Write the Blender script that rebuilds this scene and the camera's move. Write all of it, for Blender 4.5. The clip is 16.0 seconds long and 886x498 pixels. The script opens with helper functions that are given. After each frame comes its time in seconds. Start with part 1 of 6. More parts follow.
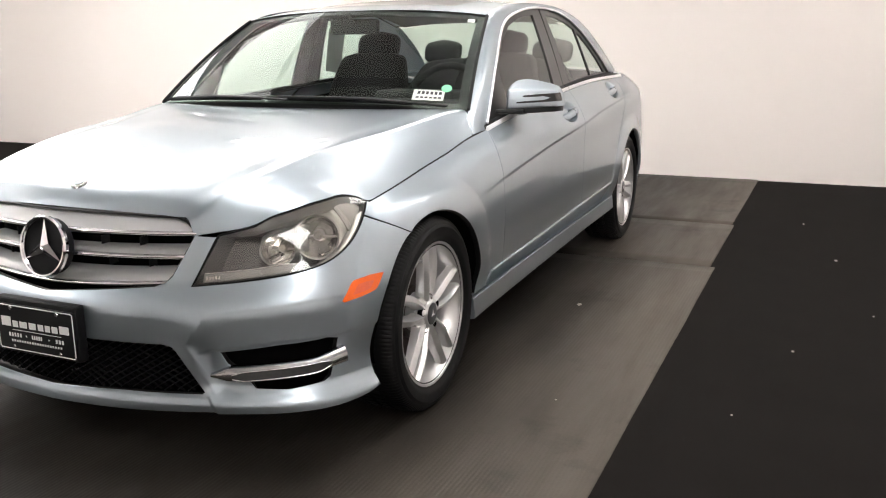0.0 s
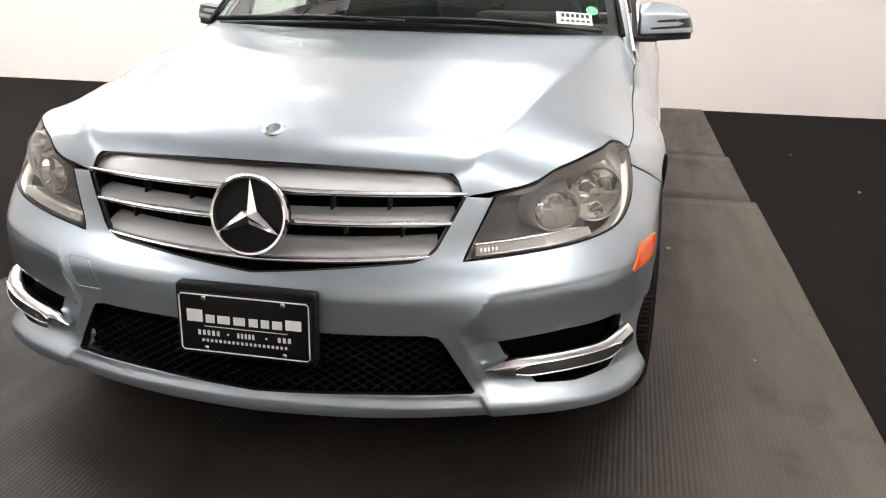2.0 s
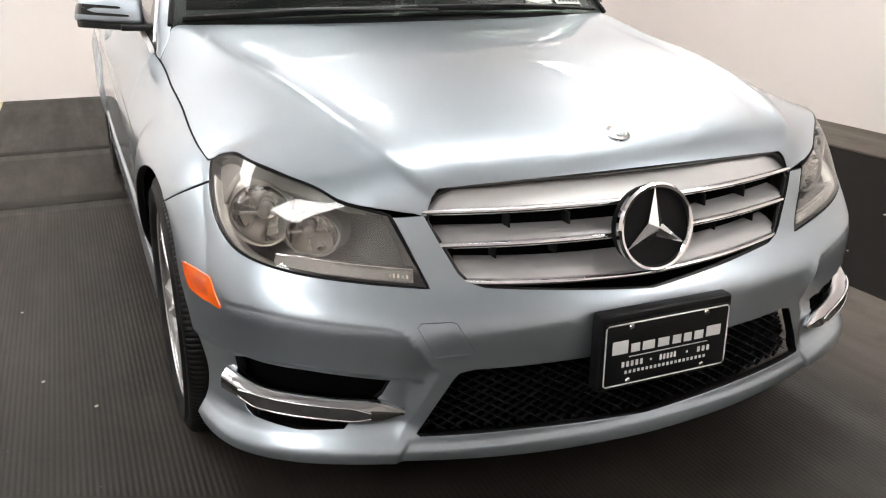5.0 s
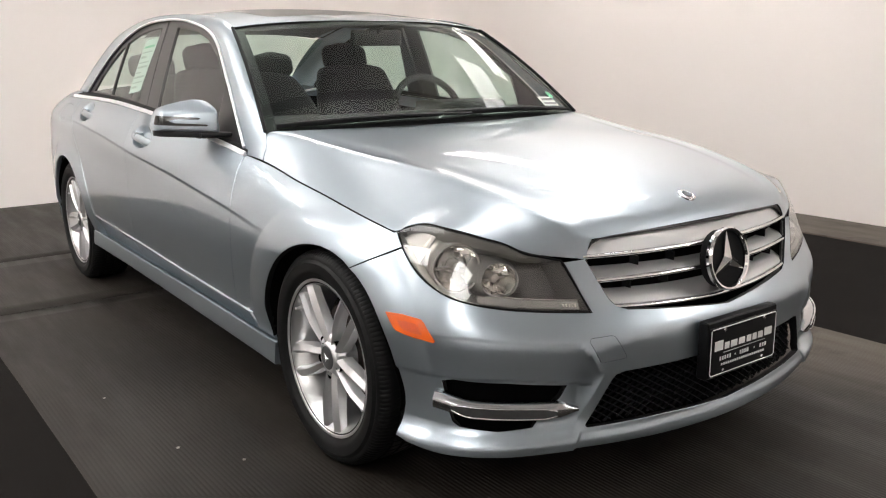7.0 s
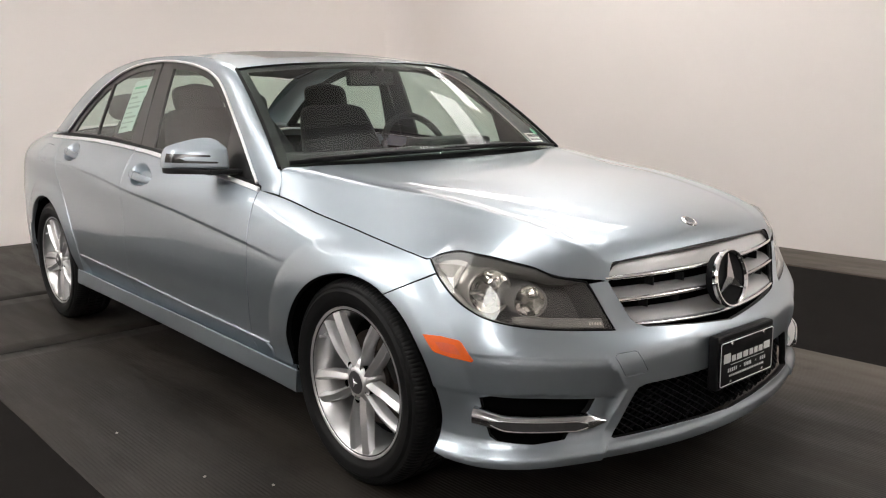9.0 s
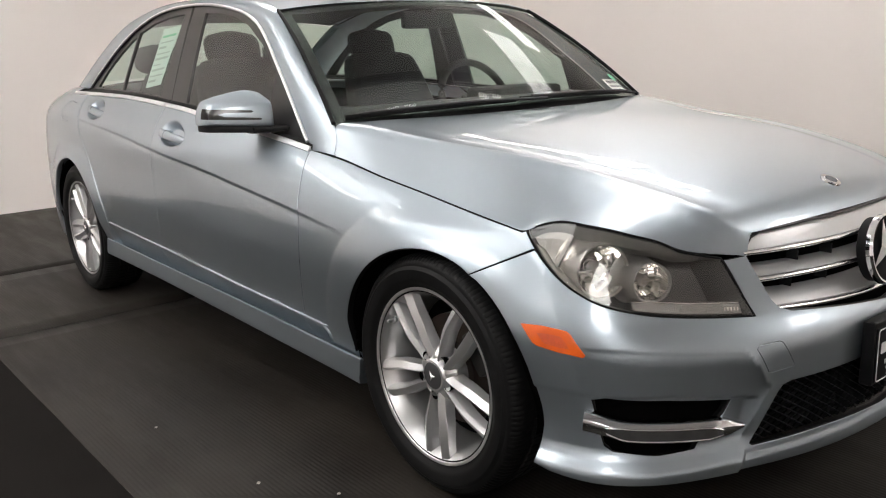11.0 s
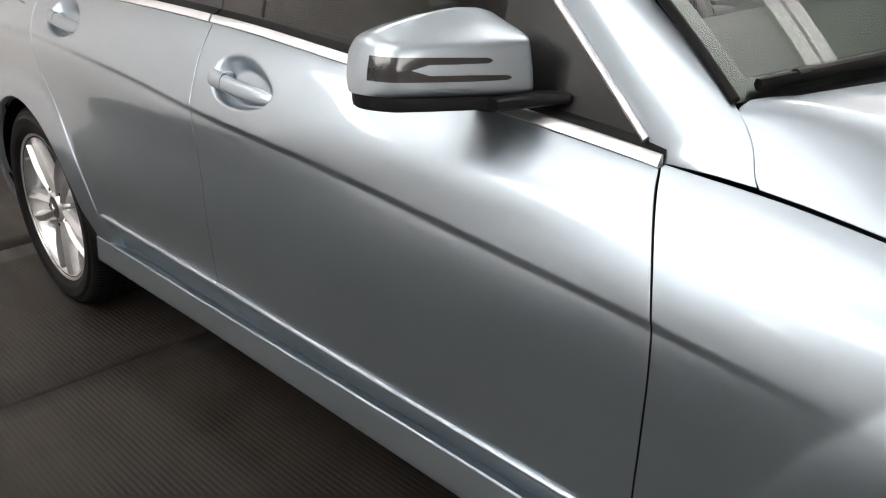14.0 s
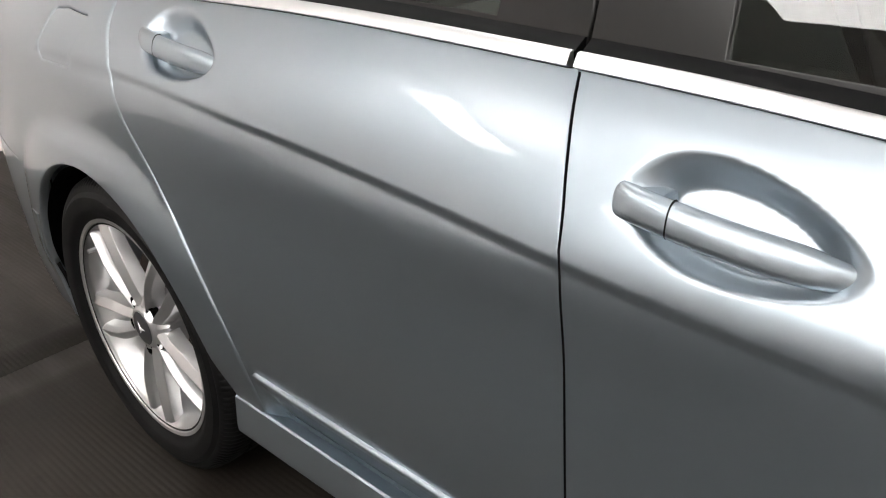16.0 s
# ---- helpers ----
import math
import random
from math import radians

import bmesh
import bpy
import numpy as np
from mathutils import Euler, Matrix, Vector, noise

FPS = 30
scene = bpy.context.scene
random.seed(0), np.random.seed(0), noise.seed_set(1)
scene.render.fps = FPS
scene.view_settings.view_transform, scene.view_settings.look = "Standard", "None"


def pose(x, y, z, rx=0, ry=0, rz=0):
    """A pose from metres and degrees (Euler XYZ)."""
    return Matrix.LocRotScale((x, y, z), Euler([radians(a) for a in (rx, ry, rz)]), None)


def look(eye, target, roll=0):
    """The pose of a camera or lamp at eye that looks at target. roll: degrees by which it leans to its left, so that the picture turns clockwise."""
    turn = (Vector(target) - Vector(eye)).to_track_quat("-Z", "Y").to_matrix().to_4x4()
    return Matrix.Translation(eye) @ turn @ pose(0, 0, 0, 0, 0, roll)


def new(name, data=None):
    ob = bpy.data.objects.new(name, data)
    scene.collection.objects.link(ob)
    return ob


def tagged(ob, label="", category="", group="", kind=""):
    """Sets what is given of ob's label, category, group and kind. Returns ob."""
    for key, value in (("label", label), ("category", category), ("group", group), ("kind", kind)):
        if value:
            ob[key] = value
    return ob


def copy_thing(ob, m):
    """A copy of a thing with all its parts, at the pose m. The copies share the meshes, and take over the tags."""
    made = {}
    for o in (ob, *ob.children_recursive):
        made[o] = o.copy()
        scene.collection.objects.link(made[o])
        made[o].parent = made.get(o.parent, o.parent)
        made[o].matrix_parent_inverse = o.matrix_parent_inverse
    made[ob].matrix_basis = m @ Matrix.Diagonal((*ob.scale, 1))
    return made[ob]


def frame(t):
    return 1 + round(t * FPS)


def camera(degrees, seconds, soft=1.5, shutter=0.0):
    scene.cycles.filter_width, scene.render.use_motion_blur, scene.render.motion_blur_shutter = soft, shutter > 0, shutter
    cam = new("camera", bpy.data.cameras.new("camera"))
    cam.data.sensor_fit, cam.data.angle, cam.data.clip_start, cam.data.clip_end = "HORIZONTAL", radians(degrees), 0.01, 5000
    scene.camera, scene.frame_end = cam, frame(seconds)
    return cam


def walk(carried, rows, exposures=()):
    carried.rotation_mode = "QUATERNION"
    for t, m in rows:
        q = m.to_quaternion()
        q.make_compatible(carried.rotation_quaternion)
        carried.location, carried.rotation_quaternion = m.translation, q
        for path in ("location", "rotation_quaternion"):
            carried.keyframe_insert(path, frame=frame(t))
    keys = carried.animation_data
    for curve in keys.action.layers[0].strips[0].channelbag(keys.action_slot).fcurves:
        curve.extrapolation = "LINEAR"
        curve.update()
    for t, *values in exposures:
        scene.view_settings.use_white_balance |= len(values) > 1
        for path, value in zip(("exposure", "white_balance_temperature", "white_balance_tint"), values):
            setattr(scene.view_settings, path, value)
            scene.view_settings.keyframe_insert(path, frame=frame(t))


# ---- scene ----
cam = camera(54.6, 16.0, soft=1.15)
PATH = [
    (0, (1.962, -2.398, 1.157), (1.161, -0.624, 0.698), -0.5),
    (0.5, (1.673, -2.383, 1.146), (0.936, -0.593, 0.643), -0.1),
    (1, (1.355, -2.38, 1.135), (0.715, -0.565, 0.59), 0.7),
    (1.5, (1.041, -2.368, 1.103), (0.516, -0.522, 0.54), 1.0),
    (2, (0.743, -2.342, 1.119), (0.359, -0.478, 0.502), 1.1),
    (2.5, (0.468, -2.314, 1.102), (0.24, -0.431, 0.468), 0.9),
    (3, (0.187, -2.276, 1.1), (0.154, -0.385, 0.45), 0.6),
    (3.5, (-0.133, -2.225, 1.132), (0.112, -0.364, 0.441), 1.4),
    (4, (-0.389, -2.173, 1.126), (0.033, -0.344, 0.434), 1.1),
    (4.5, (-0.685, -2.104, 1.14), (-0.099, -0.323, 0.442), 0.5),
    (5, (-0.999, -2.031, 1.133), (-0.256, -0.295, 0.474), 0.1),
    (5.2, (-1.125, -2.014, 1.141), (-0.33, -0.297, 0.493), 0.1),
    (7.3, (-2.066, -2.113, 1.178), (-0.865, -0.566, 0.771), -0.7),
    (7.5, (-2.133, -2.113, 1.174), (-0.901, -0.585, 0.788), -0.7),
    (8, (-2.27, -2.087, 1.175), (-0.975, -0.606, 0.817), -0.7),
    (10.3, (-2.209, -1.926, 1.179), (-0.954, -0.414, 0.807), -1.9),
    (10.5, (-2.185, -1.853, 1.184), (-0.945, -0.338, 0.777), -2.2),
    (11, (-2.122, -1.635, 1.145), (-0.893, -0.126, 0.685), -1.9),
    (11.5, (-2.092, -1.376, 1.166), (-0.84, 0.08, 0.61), -1.7),
    (12, (-1.995, -1.089, 1.157), (-0.742, 0.337, 0.529), -2.0),
    (12.5, (-1.912, -0.805, 1.158), (-0.652, 0.59, 0.475), -1.9),
    (13, (-1.861, -0.521, 1.159), (-0.584, 0.843, 0.444), -1.5),
    (13.5, (-1.768, -0.22, 1.159), (-0.498, 1.139, 0.424), -1.7),
    (14, (-1.678, 0.073, 1.157), (-0.419, 1.438, 0.414), -1.8),
    (14.5, (-1.616, 0.365, 1.152), (-0.364, 1.728, 0.394), -2.3),
    (15, (-1.584, 0.646, 1.167), (-0.322, 1.98, 0.373), -3.4),
    (15.5, (-1.512, 0.956, 1.161), (-0.255, 2.276, 0.338), -4.0),
    (16, (-1.446, 1.244, 1.146), (-0.189, 2.552, 0.303), -4.4),
]
walk(cam, [(t, look(eye, target, roll)) for t, eye, target, roll in PATH], [(0, .88), (1.5, 1.0), (5, .91), (7.4, .60), (10.5, .34), (11.5, .42), (12.5, .42), (14.5, .60), (16, .54)])

# ---- world and light ----
world = bpy.data.worlds.new("world")
scene.world = world
world.use_nodes = True
world.node_tree.nodes["Background"].inputs[0].default_value = (.8, .85, .9, 1)
world.node_tree.nodes["Background"].inputs[1].default_value = .05
# strength of the strips added above the lights to brighten the ceiling
FILL_UPLIGHT = 22.0


# ---- materials ----
def material(name, base, rough=.5, metal=0.0, coat=0.0, coat_rough=.03, spread=0.0, size=8.0, bump=0.0, bump_size=60.0, rough_spread=0.0, spec=.5):
    """A surface whose colour, gloss and relief vary at two scales."""
    m = bpy.data.materials.new(name)
    m.use_nodes = True
    nt = m.node_tree
    b = nt.nodes["Principled BSDF"]
    b.inputs["Base Color"].default_value = (*base, 1)
    b.inputs["Roughness"].default_value = rough
    b.inputs["Metallic"].default_value = metal
    b.inputs["Coat Weight"].default_value = coat
    b.inputs["Coat Roughness"].default_value = coat_rough
    b.inputs["Specular IOR Level"].default_value = spec
    if spread or bump or rough_spread:
        co = nt.nodes.new("ShaderNodeTexCoord")
        big = nt.nodes.new("ShaderNodeTexNoise")
        big.inputs["Scale"].default_value = size
        big.inputs["Detail"].default_value = 6
        nt.links.new(co.outputs["Object"], big.inputs["Vector"])
        fine = nt.nodes.new("ShaderNodeTexNoise")
        fine.inputs["Scale"].default_value = bump_size
        fine.inputs["Detail"].default_value = 3
        nt.links.new(co.outputs["Object"], fine.inputs["Vector"])
        if spread:
            mix = nt.nodes.new("ShaderNodeMix")
            mix.data_type = "RGBA"
            mix.inputs["A"].default_value = (*[c * (1 - spread) for c in base], 1)
            mix.inputs["B"].default_value = (*[min(1, c * (1 + spread)) for c in base], 1)
            both = nt.nodes.new("ShaderNodeMath")
            both.operation = "MULTIPLY_ADD"
            both.inputs[1].default_value = .35
            nt.links.new(fine.outputs["Fac"], both.inputs[0])
            half = nt.nodes.new("ShaderNodeMath")
            half.operation = "MULTIPLY"
            half.inputs[1].default_value = .65
            nt.links.new(big.outputs["Fac"], half.inputs[0])
            nt.links.new(half.outputs[0], both.inputs[2])
            nt.links.new(both.outputs[0], mix.inputs["Factor"])
            nt.links.new(mix.outputs["Result"], b.inputs["Base Color"])
        if rough_spread:
            rr = nt.nodes.new("ShaderNodeMapRange")
            rr.inputs["To Min"].default_value = rough - rough_spread
            rr.inputs["To Max"].default_value = rough + rough_spread
            nt.links.new(big.outputs["Fac"], rr.inputs["Value"])
            nt.links.new(rr.outputs["Result"], b.inputs["Roughness"])
        if bump:
            bp = nt.nodes.new("ShaderNodeBump")
            bp.inputs["Strength"].default_value = .5
            bp.inputs["Distance"].default_value = bump
            nt.links.new(fine.outputs["Fac"], bp.inputs["Height"])
            nt.links.new(bp.outputs["Normal"], b.inputs["Normal"])
    return m


def glass(name, tint, gloss=1.0, rough=.0):
    """A thin pane: tinted see-through, with a reflection that grows at grazing angles."""
    m = bpy.data.materials.new(name)
    m.use_nodes = True
    nt = m.node_tree
    nt.nodes.clear()
    out = nt.nodes.new("ShaderNodeOutputMaterial")
    mix = nt.nodes.new("ShaderNodeMixShader")
    lw = nt.nodes.new("ShaderNodeLayerWeight")
    lw.inputs["Blend"].default_value = .5
    power = nt.nodes.new("ShaderNodeMath")
    power.operation = "POWER"
    power.inputs[1].default_value = 4.5
    nt.links.new(lw.outputs["Facing"], power.inputs[0])
    fr = nt.nodes.new("ShaderNodeMath")
    fr.operation = "MULTIPLY_ADD"
    fr.inputs[1].default_value = .90 * gloss
    fr.inputs[2].default_value = .075 * gloss
    nt.links.new(power.outputs[0], fr.inputs[0])
    tr = nt.nodes.new("ShaderNodeBsdfTransparent")
    tr.inputs["Color"].default_value = (*tint, 1)
    gl = nt.nodes.new("ShaderNodeBsdfGlossy")
    gl.inputs["Roughness"].default_value = rough
    gl.inputs["Color"].default_value = (1, 1, 1, 1)
    nt.links.new(fr.outputs[0], mix.inputs[0])
    nt.links.new(tr.outputs[0], mix.inputs[1])
    nt.links.new(gl.outputs[0], mix.inputs[2])
    nt.links.new(mix.outputs[0], out.inputs["Surface"])
    return m


def worn_rubber(name, dark, dusty, rough):
    """Floor rubber with trodden patches, long scuffs, damp brown stains and pale grit."""
    m = bpy.data.materials.new(name)
    m.use_nodes = True
    nt = m.node_tree
    b = nt.nodes["Principled BSDF"]
    co = nt.nodes.new("ShaderNodeTexCoord")

    def noise_at(scale, detail, stretch=(1, 1, 1), seed=0.0):
        mp = nt.nodes.new("ShaderNodeMapping")
        mp.inputs["Scale"].default_value = stretch
        mp.inputs["Location"].default_value = (seed, seed * 1.7, 0)
        nt.links.new(co.outputs["Object"], mp.inputs["Vector"])
        n = nt.nodes.new("ShaderNodeTexNoise")
        n.inputs["Scale"].default_value = scale
        n.inputs["Detail"].default_value = detail
        n.inputs["Roughness"].default_value = .62
        nt.links.new(mp.outputs["Vector"], n.inputs["Vector"])
        return n.outputs["Fac"]

    def ramp(value, lo, hi, to_lo=0.0, to_hi=1.0):
        r = nt.nodes.new("ShaderNodeMapRange")
        r.inputs["From Min"].default_value, r.inputs["From Max"].default_value = lo, hi
        r.inputs["To Min"].default_value, r.inputs["To Max"].default_value = to_lo, to_hi
        nt.links.new(value, r.inputs["Value"])
        return r.outputs["Result"]

    def mix(factor, a, c):
        x = nt.nodes.new("ShaderNodeMix")
        x.data_type = "RGBA"
        nt.links.new(factor, x.inputs["Factor"])
        for key, v in (("A", a), ("B", c)):
            if isinstance(v, tuple):
                x.inputs[key].default_value = (*v, 1)
            else:
                nt.links.new(v, x.inputs[key])
        return x.outputs["Result"]

    patches, scuffs = noise_at(1.3, 7), noise_at(3.0, 8, (2.6, .35, 1), 4.0)
    stains, fine = noise_at(2.4, 6, seed=11.0), noise_at(95, 4)
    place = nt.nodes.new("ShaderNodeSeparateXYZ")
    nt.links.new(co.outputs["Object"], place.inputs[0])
    x_uneven = nt.nodes.new("ShaderNodeMath")
    x_uneven.operation = "MULTIPLY_ADD"
    nt.links.new(noise_at(1.7, 5, (1, .5, 1), 31.0), x_uneven.inputs[0])
    x_uneven.inputs[1].default_value = .55
    nt.links.new(place.outputs["X"], x_uneven.inputs[2])
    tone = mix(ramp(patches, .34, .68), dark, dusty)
    # the dusty tone turns much paler towards +x, along an uneven edge
    tone = mix(ramp(x_uneven.outputs[0], 1.02, 1.62, 0, .9), tone, tuple(c * 3.0 for c in dusty))
    tone = mix(ramp(scuffs, .52, .74, 0, .40), tone, tuple(c * 1.35 for c in dusty))
    tone = mix(ramp(stains, .56, .70, 0, .7), tone, (dark[0] * .95, dark[1] * .78, dark[2] * .66))
    tone = mix(ramp(fine, .55, .80, 0, .35), tone, tuple(c * 1.8 for c in dusty))
    grit = nt.nodes.new("ShaderNodeTexVoronoi")
    grit.inputs["Scale"].default_value = 26
    nt.links.new(co.outputs["Object"], grit.inputs["Vector"])
    few = nt.nodes.new("ShaderNodeMath")
    few.operation = "MULTIPLY"
    nt.links.new(ramp(grit.outputs["Distance"], .035, .060, 1, 0), few.inputs[0])
    nt.links.new(ramp(noise_at(6, 2, seed=23.0), .60, .66), few.inputs[1])
    tone = mix(few.outputs[0], tone, (.16, .145, .125))
    nt.links.new(tone, b.inputs["Base Color"])
    b.inputs["Specular IOR Level"].default_value = .26
    nt.links.new(ramp(scuffs, .3, .75, rough - .08, rough + .16), b.inputs["Roughness"])
    bp = nt.nodes.new("ShaderNodeBump")
    bp.inputs["Strength"].default_value, bp.inputs["Distance"].default_value = .5, .0006
    nt.links.new(fine, bp.inputs["Height"])
    nt.links.new(bp.outputs["Normal"], b.inputs["Normal"])
    return m


def glow(name, colour, strength):
    m = bpy.data.materials.new(name)
    m.use_nodes = True
    b = m.node_tree.nodes["Principled BSDF"]
    b.inputs["Base Color"].default_value = (.8, .8, .8, 1)
    b.inputs["Emission Color"].default_value = (*colour, 1)
    b.inputs["Emission Strength"].default_value = strength
    return m


PAINT = material("metallic_paint", (.354, .408, .453), .38, .90, .9, .03, spread=.02, size=3)
CHROME = material("chrome", (.82, .82, .83), .08, 1.0, rough_spread=.03, size=20)
FOG_CHROME = material("satin_chrome_blade", (.50, .50, .51), .17, 1.0, rough_spread=.04, size=25)
HUB_DARK = material("hub_cap_lacquer", (.075, .075, .080), .35, .4, coat=.3, spread=.2, size=40)
BRIGHT = material("brushed_trim", (.86, .86, .87), .42, 1.0, rough_spread=.03, size=30)
SILVER = material("silver_lacquer", (.66, .66, .665), .42, .75, .15, spread=.03, size=20)
ALLOY = material("alloy_wheel_lacquer", (.60, .60, .605), .33, .78, .4, .08, spread=.06, size=14, rough_spread=.05)
EMBLEM_BLACK = material("emblem_black", (.004, .004, .005), .6, spec=.2, spread=.2, size=20)
BLACK = material("black_plastic", (.008, .008, .009), .45, spec=.2, spread=.3, size=14, bump=.0002, bump_size=500)
GLOSS_BLACK = material("gloss_black", (.012, .0115, .0115), .28, coat=.2, spec=.4, spread=.2, size=5)
# near black; also paints in the shade inside hollows and bolt holes
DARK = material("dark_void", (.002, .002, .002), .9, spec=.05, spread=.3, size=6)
RUBBER = material("tyre_rubber", (.0055, .0055, .0058), .55, spec=.18, spread=.35, size=9, bump=.0003, bump_size=240, rough_spread=.1)
TYRE_PRINT = material("tyre_print", (.045, .045, .045), .7, spec=.2, spread=.3, size=40)
SEAL = material("rubber_seal", (.005, .005, .0055), .6, spec=.15, spread=.2, size=20)
GLASS = glass("window_glass", (.75, .84, .79), .42)
SIDE_GLASS = glass("side_window_glass", (.66, .79, .73), .9)
LENS = glass("lamp_lens", (.95, .945, .93), .85, .015)
SMOKE = material("smoked_lens", (.020, .019, .019), .16, spec=.4, coat=.4, spread=.3, size=60)
FOG_LENS = material("fog_lens", (.060, .060, .061), .20, .1, coat=.35, spread=.3, size=70)
LAMP_DARK = material("lamp_dark_housing", (.070, .068, .066), .34, .35, coat=.25, spread=.25, size=20)
LAMP_SATIN = material("lamp_satin_bezel", (.42, .405, .38), .28, .85, spread=.06, size=30)
LAMP_CLEAR = material("lamp_signal_strip", (.42, .41, .40), .22, .5, coat=.6, spread=.25, size=90, bump=.0006, bump_size=220)
LAMP_CHROME = material("lamp_reflector", (.88, .87, .85), .10, .95, spread=.06, size=60, rough_spread=.05)
LAMP_BODY = material("lamp_body", (.25, .242, .232), .30, .7, spread=.15, size=25)
LAMP_GREY = material("lamp_housing", (.27, .265, .255), .40, .5, spread=.2, size=20)
AMBER_DARK = material("amber_reflector", (.70, .085, .007), .3, coat=.6, spread=.25, size=90, bump=.0008, bump_size=260)
AMBER = material("amber_lens", (.85, .13, .012), .22, coat=.8, spread=.12, size=30, bump=.0006, bump_size=130)
CLOTH = material("black_leather", (.015, .0147, .0143), .55, spec=.2, spread=.25, size=9, bump=.0008, bump_size=180)
CABIN = material("dashboard_plastic", (.017, .0165, .0155), .6, spread=.2, size=9, bump=.0004, bump_size=300)
DISC = material("brake_iron", (.045, .032, .026), .5, .6, spread=.3, size=25)
PLATE = material("plate_black", (.005, .005, .0055), .35, spec=.2, coat=.1, spread=.2, size=14)
WHITE = material("printed_white", (.78, .78, .77), .5, spread=.03, size=20)
PAPER = material("paper", (.74, .78, .74), .7, spread=.04, size=12)
GREEN = material("green_print", (.18, .55, .32), .6, spread=.05, size=20)
FAINT = material("faint_print", (.42, .47, .43), .7, spread=.1, size=30)
INK = material("ink", (.05, .05, .06), .7, spread=.1, size=30)
WALL = material("white_painted_wall", (.880, .823, .793), .6, spread=.015, size=.7, bump=.0006, bump_size=40, rough_spread=.06)
CEILING = material("light_ceiling", (.84, .83, .82), .8, spread=.05, size=1.2)
STEEL = material("painted_steel", (.30, .30, .30), .5, .2, spread=.15, size=4)
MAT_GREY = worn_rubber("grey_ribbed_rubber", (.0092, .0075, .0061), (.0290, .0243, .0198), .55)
MAT_BLACK = material("black_carpet_mat", (.0112, .0096, .0090), .95, spec=.05, spread=.35, size=5, bump=.0012, bump_size=420)
TAPE = material("cream_tape", (.70, .66, .45), .6, spread=.08, size=8)
CONCRETE = material("floor_concrete", (.22, .21, .20), .6, spread=.15, size=1.5, bump=.0008, bump_size=60)
GRIT = material("paper_crumb", (.5, .47, .43), .8, spread=.2, size=60)
# the next four are fill lights, added without a known lamp
GLOW_WALL_FILL = glow("wall_fill_diffuser", (1.0, .975, .94), 7.0)
GLOW_WASH_FILL = glow("wash_fill", (1.0, .975, .95), 43.0)
GLOW_BUMPER_FILL = glow("bumper_fill_diffuser", (1.0, .98, .95), 8.0)
GLOW_WEST_FILL = glow("west_fill_diffuser", (1.0, .975, .94), 7.2)
GLOW_FAINT = glow("faint_diffuser", (1.0, .98, .95), 2.7)
GLOW_UP = glow("uplight_fill", (1.0, .975, .95), FILL_UPLIGHT)
GLOW_DIM = glow("dim_diffuser", (1.0, .98, .95), 6.0)


# ---- building helpers ----
from mathutils import geometry


def link(name, me, mat, parent=None, label=""):
    ob = new(name, me)
    if mat is not None:
        me.materials.append(mat)
    if parent is not None:
        ob.parent = parent
    return tagged(ob, label)


def solid(name, verts, faces, mat, parent=None, label="", smooth_angle=35, side=1):
    """A mesh object from points and faces; edges flatter than the angle are smooth."""
    v = np.array(verts, float).reshape(-1, 3)
    if side < 0:
        v = v * (-1, 1, 1)
        faces = [tuple(reversed(f)) for f in faces]
    me = bpy.data.meshes.new(name)
    me.from_pydata(v.tolist(), [], [tuple(int(i) for i in f) for f in faces])
    bm = bmesh.new()
    bm.from_mesh(me)
    bmesh.ops.remove_doubles(bm, verts=bm.verts, dist=1e-6)
    bmesh.ops.recalc_face_normals(bm, faces=bm.faces)
    for f in bm.faces:
        f.smooth = True
    for e in bm.edges:
        if len(e.link_faces) == 2 and e.calc_face_angle(0) > radians(smooth_angle):
            e.smooth = False
    bm.to_mesh(me)
    bm.free()
    return link(name, me, mat, parent, label)


def part(name, bm, mat, parent, label=""):
    me = bpy.data.meshes.new(name)
    bmesh.ops.recalc_face_normals(bm, faces=bm.faces)
    for f in bm.faces:
        f.smooth = True
    for e in bm.edges:
        if len(e.link_faces) == 2 and e.calc_face_angle(0) > radians(35):
            e.smooth = False
    bm.to_mesh(me)
    bm.free()
    return link(name, me, mat, parent, label)


def box_bm(size, at=(0, 0, 0), bevel=0.0, segments=2, turn=None):
    bm = bmesh.new()
    bmesh.ops.create_cube(bm, size=1)
    bmesh.ops.scale(bm, vec=size, verts=bm.verts)
    if bevel:
        bmesh.ops.bevel(bm, geom=bm.edges[:], offset=bevel, segments=segments, profile=.6, affect="EDGES")
    if turn is not None:
        bmesh.ops.transform(bm, matrix=turn, verts=bm.verts)
    bmesh.ops.translate(bm, vec=at, verts=bm.verts)
    return bm


def block(name, size, at, mat, parent=None, label="", bevel=.004, turn=None, segments=2):
    return part(name, box_bm(size, at, bevel, segments, turn), mat, parent, label)


def grid_faces(rows, cols, wrap=False, close=False):
    """Quads of a net of rows x cols points; wrap joins the last column to the first, close the last row to the first."""
    f = []
    for i in range(rows if close else rows - 1):
        for j in range(cols if wrap else cols - 1):
            a, b = i * cols + j, i * cols + (j + 1) % cols
            k = (i + 1) % rows * cols
            f.append((a, b, k + (j + 1) % cols, k + j))
    return f


def loft(name, rings, mat, parent=None, label="", wrap=True, caps=True, side=1, smooth_angle=40):
    """A skin over rings of equal counts of points."""
    n, m = len(rings), len(rings[0])
    v = np.array(rings, float).reshape(-1, 3)
    f = grid_faces(n, m, wrap)
    if caps and wrap:
        f += [tuple(range(m - 1, -1, -1)), tuple(range((n - 1) * m, n * m))]
    return solid(name, v, f, mat, parent, label, smooth_angle, side)


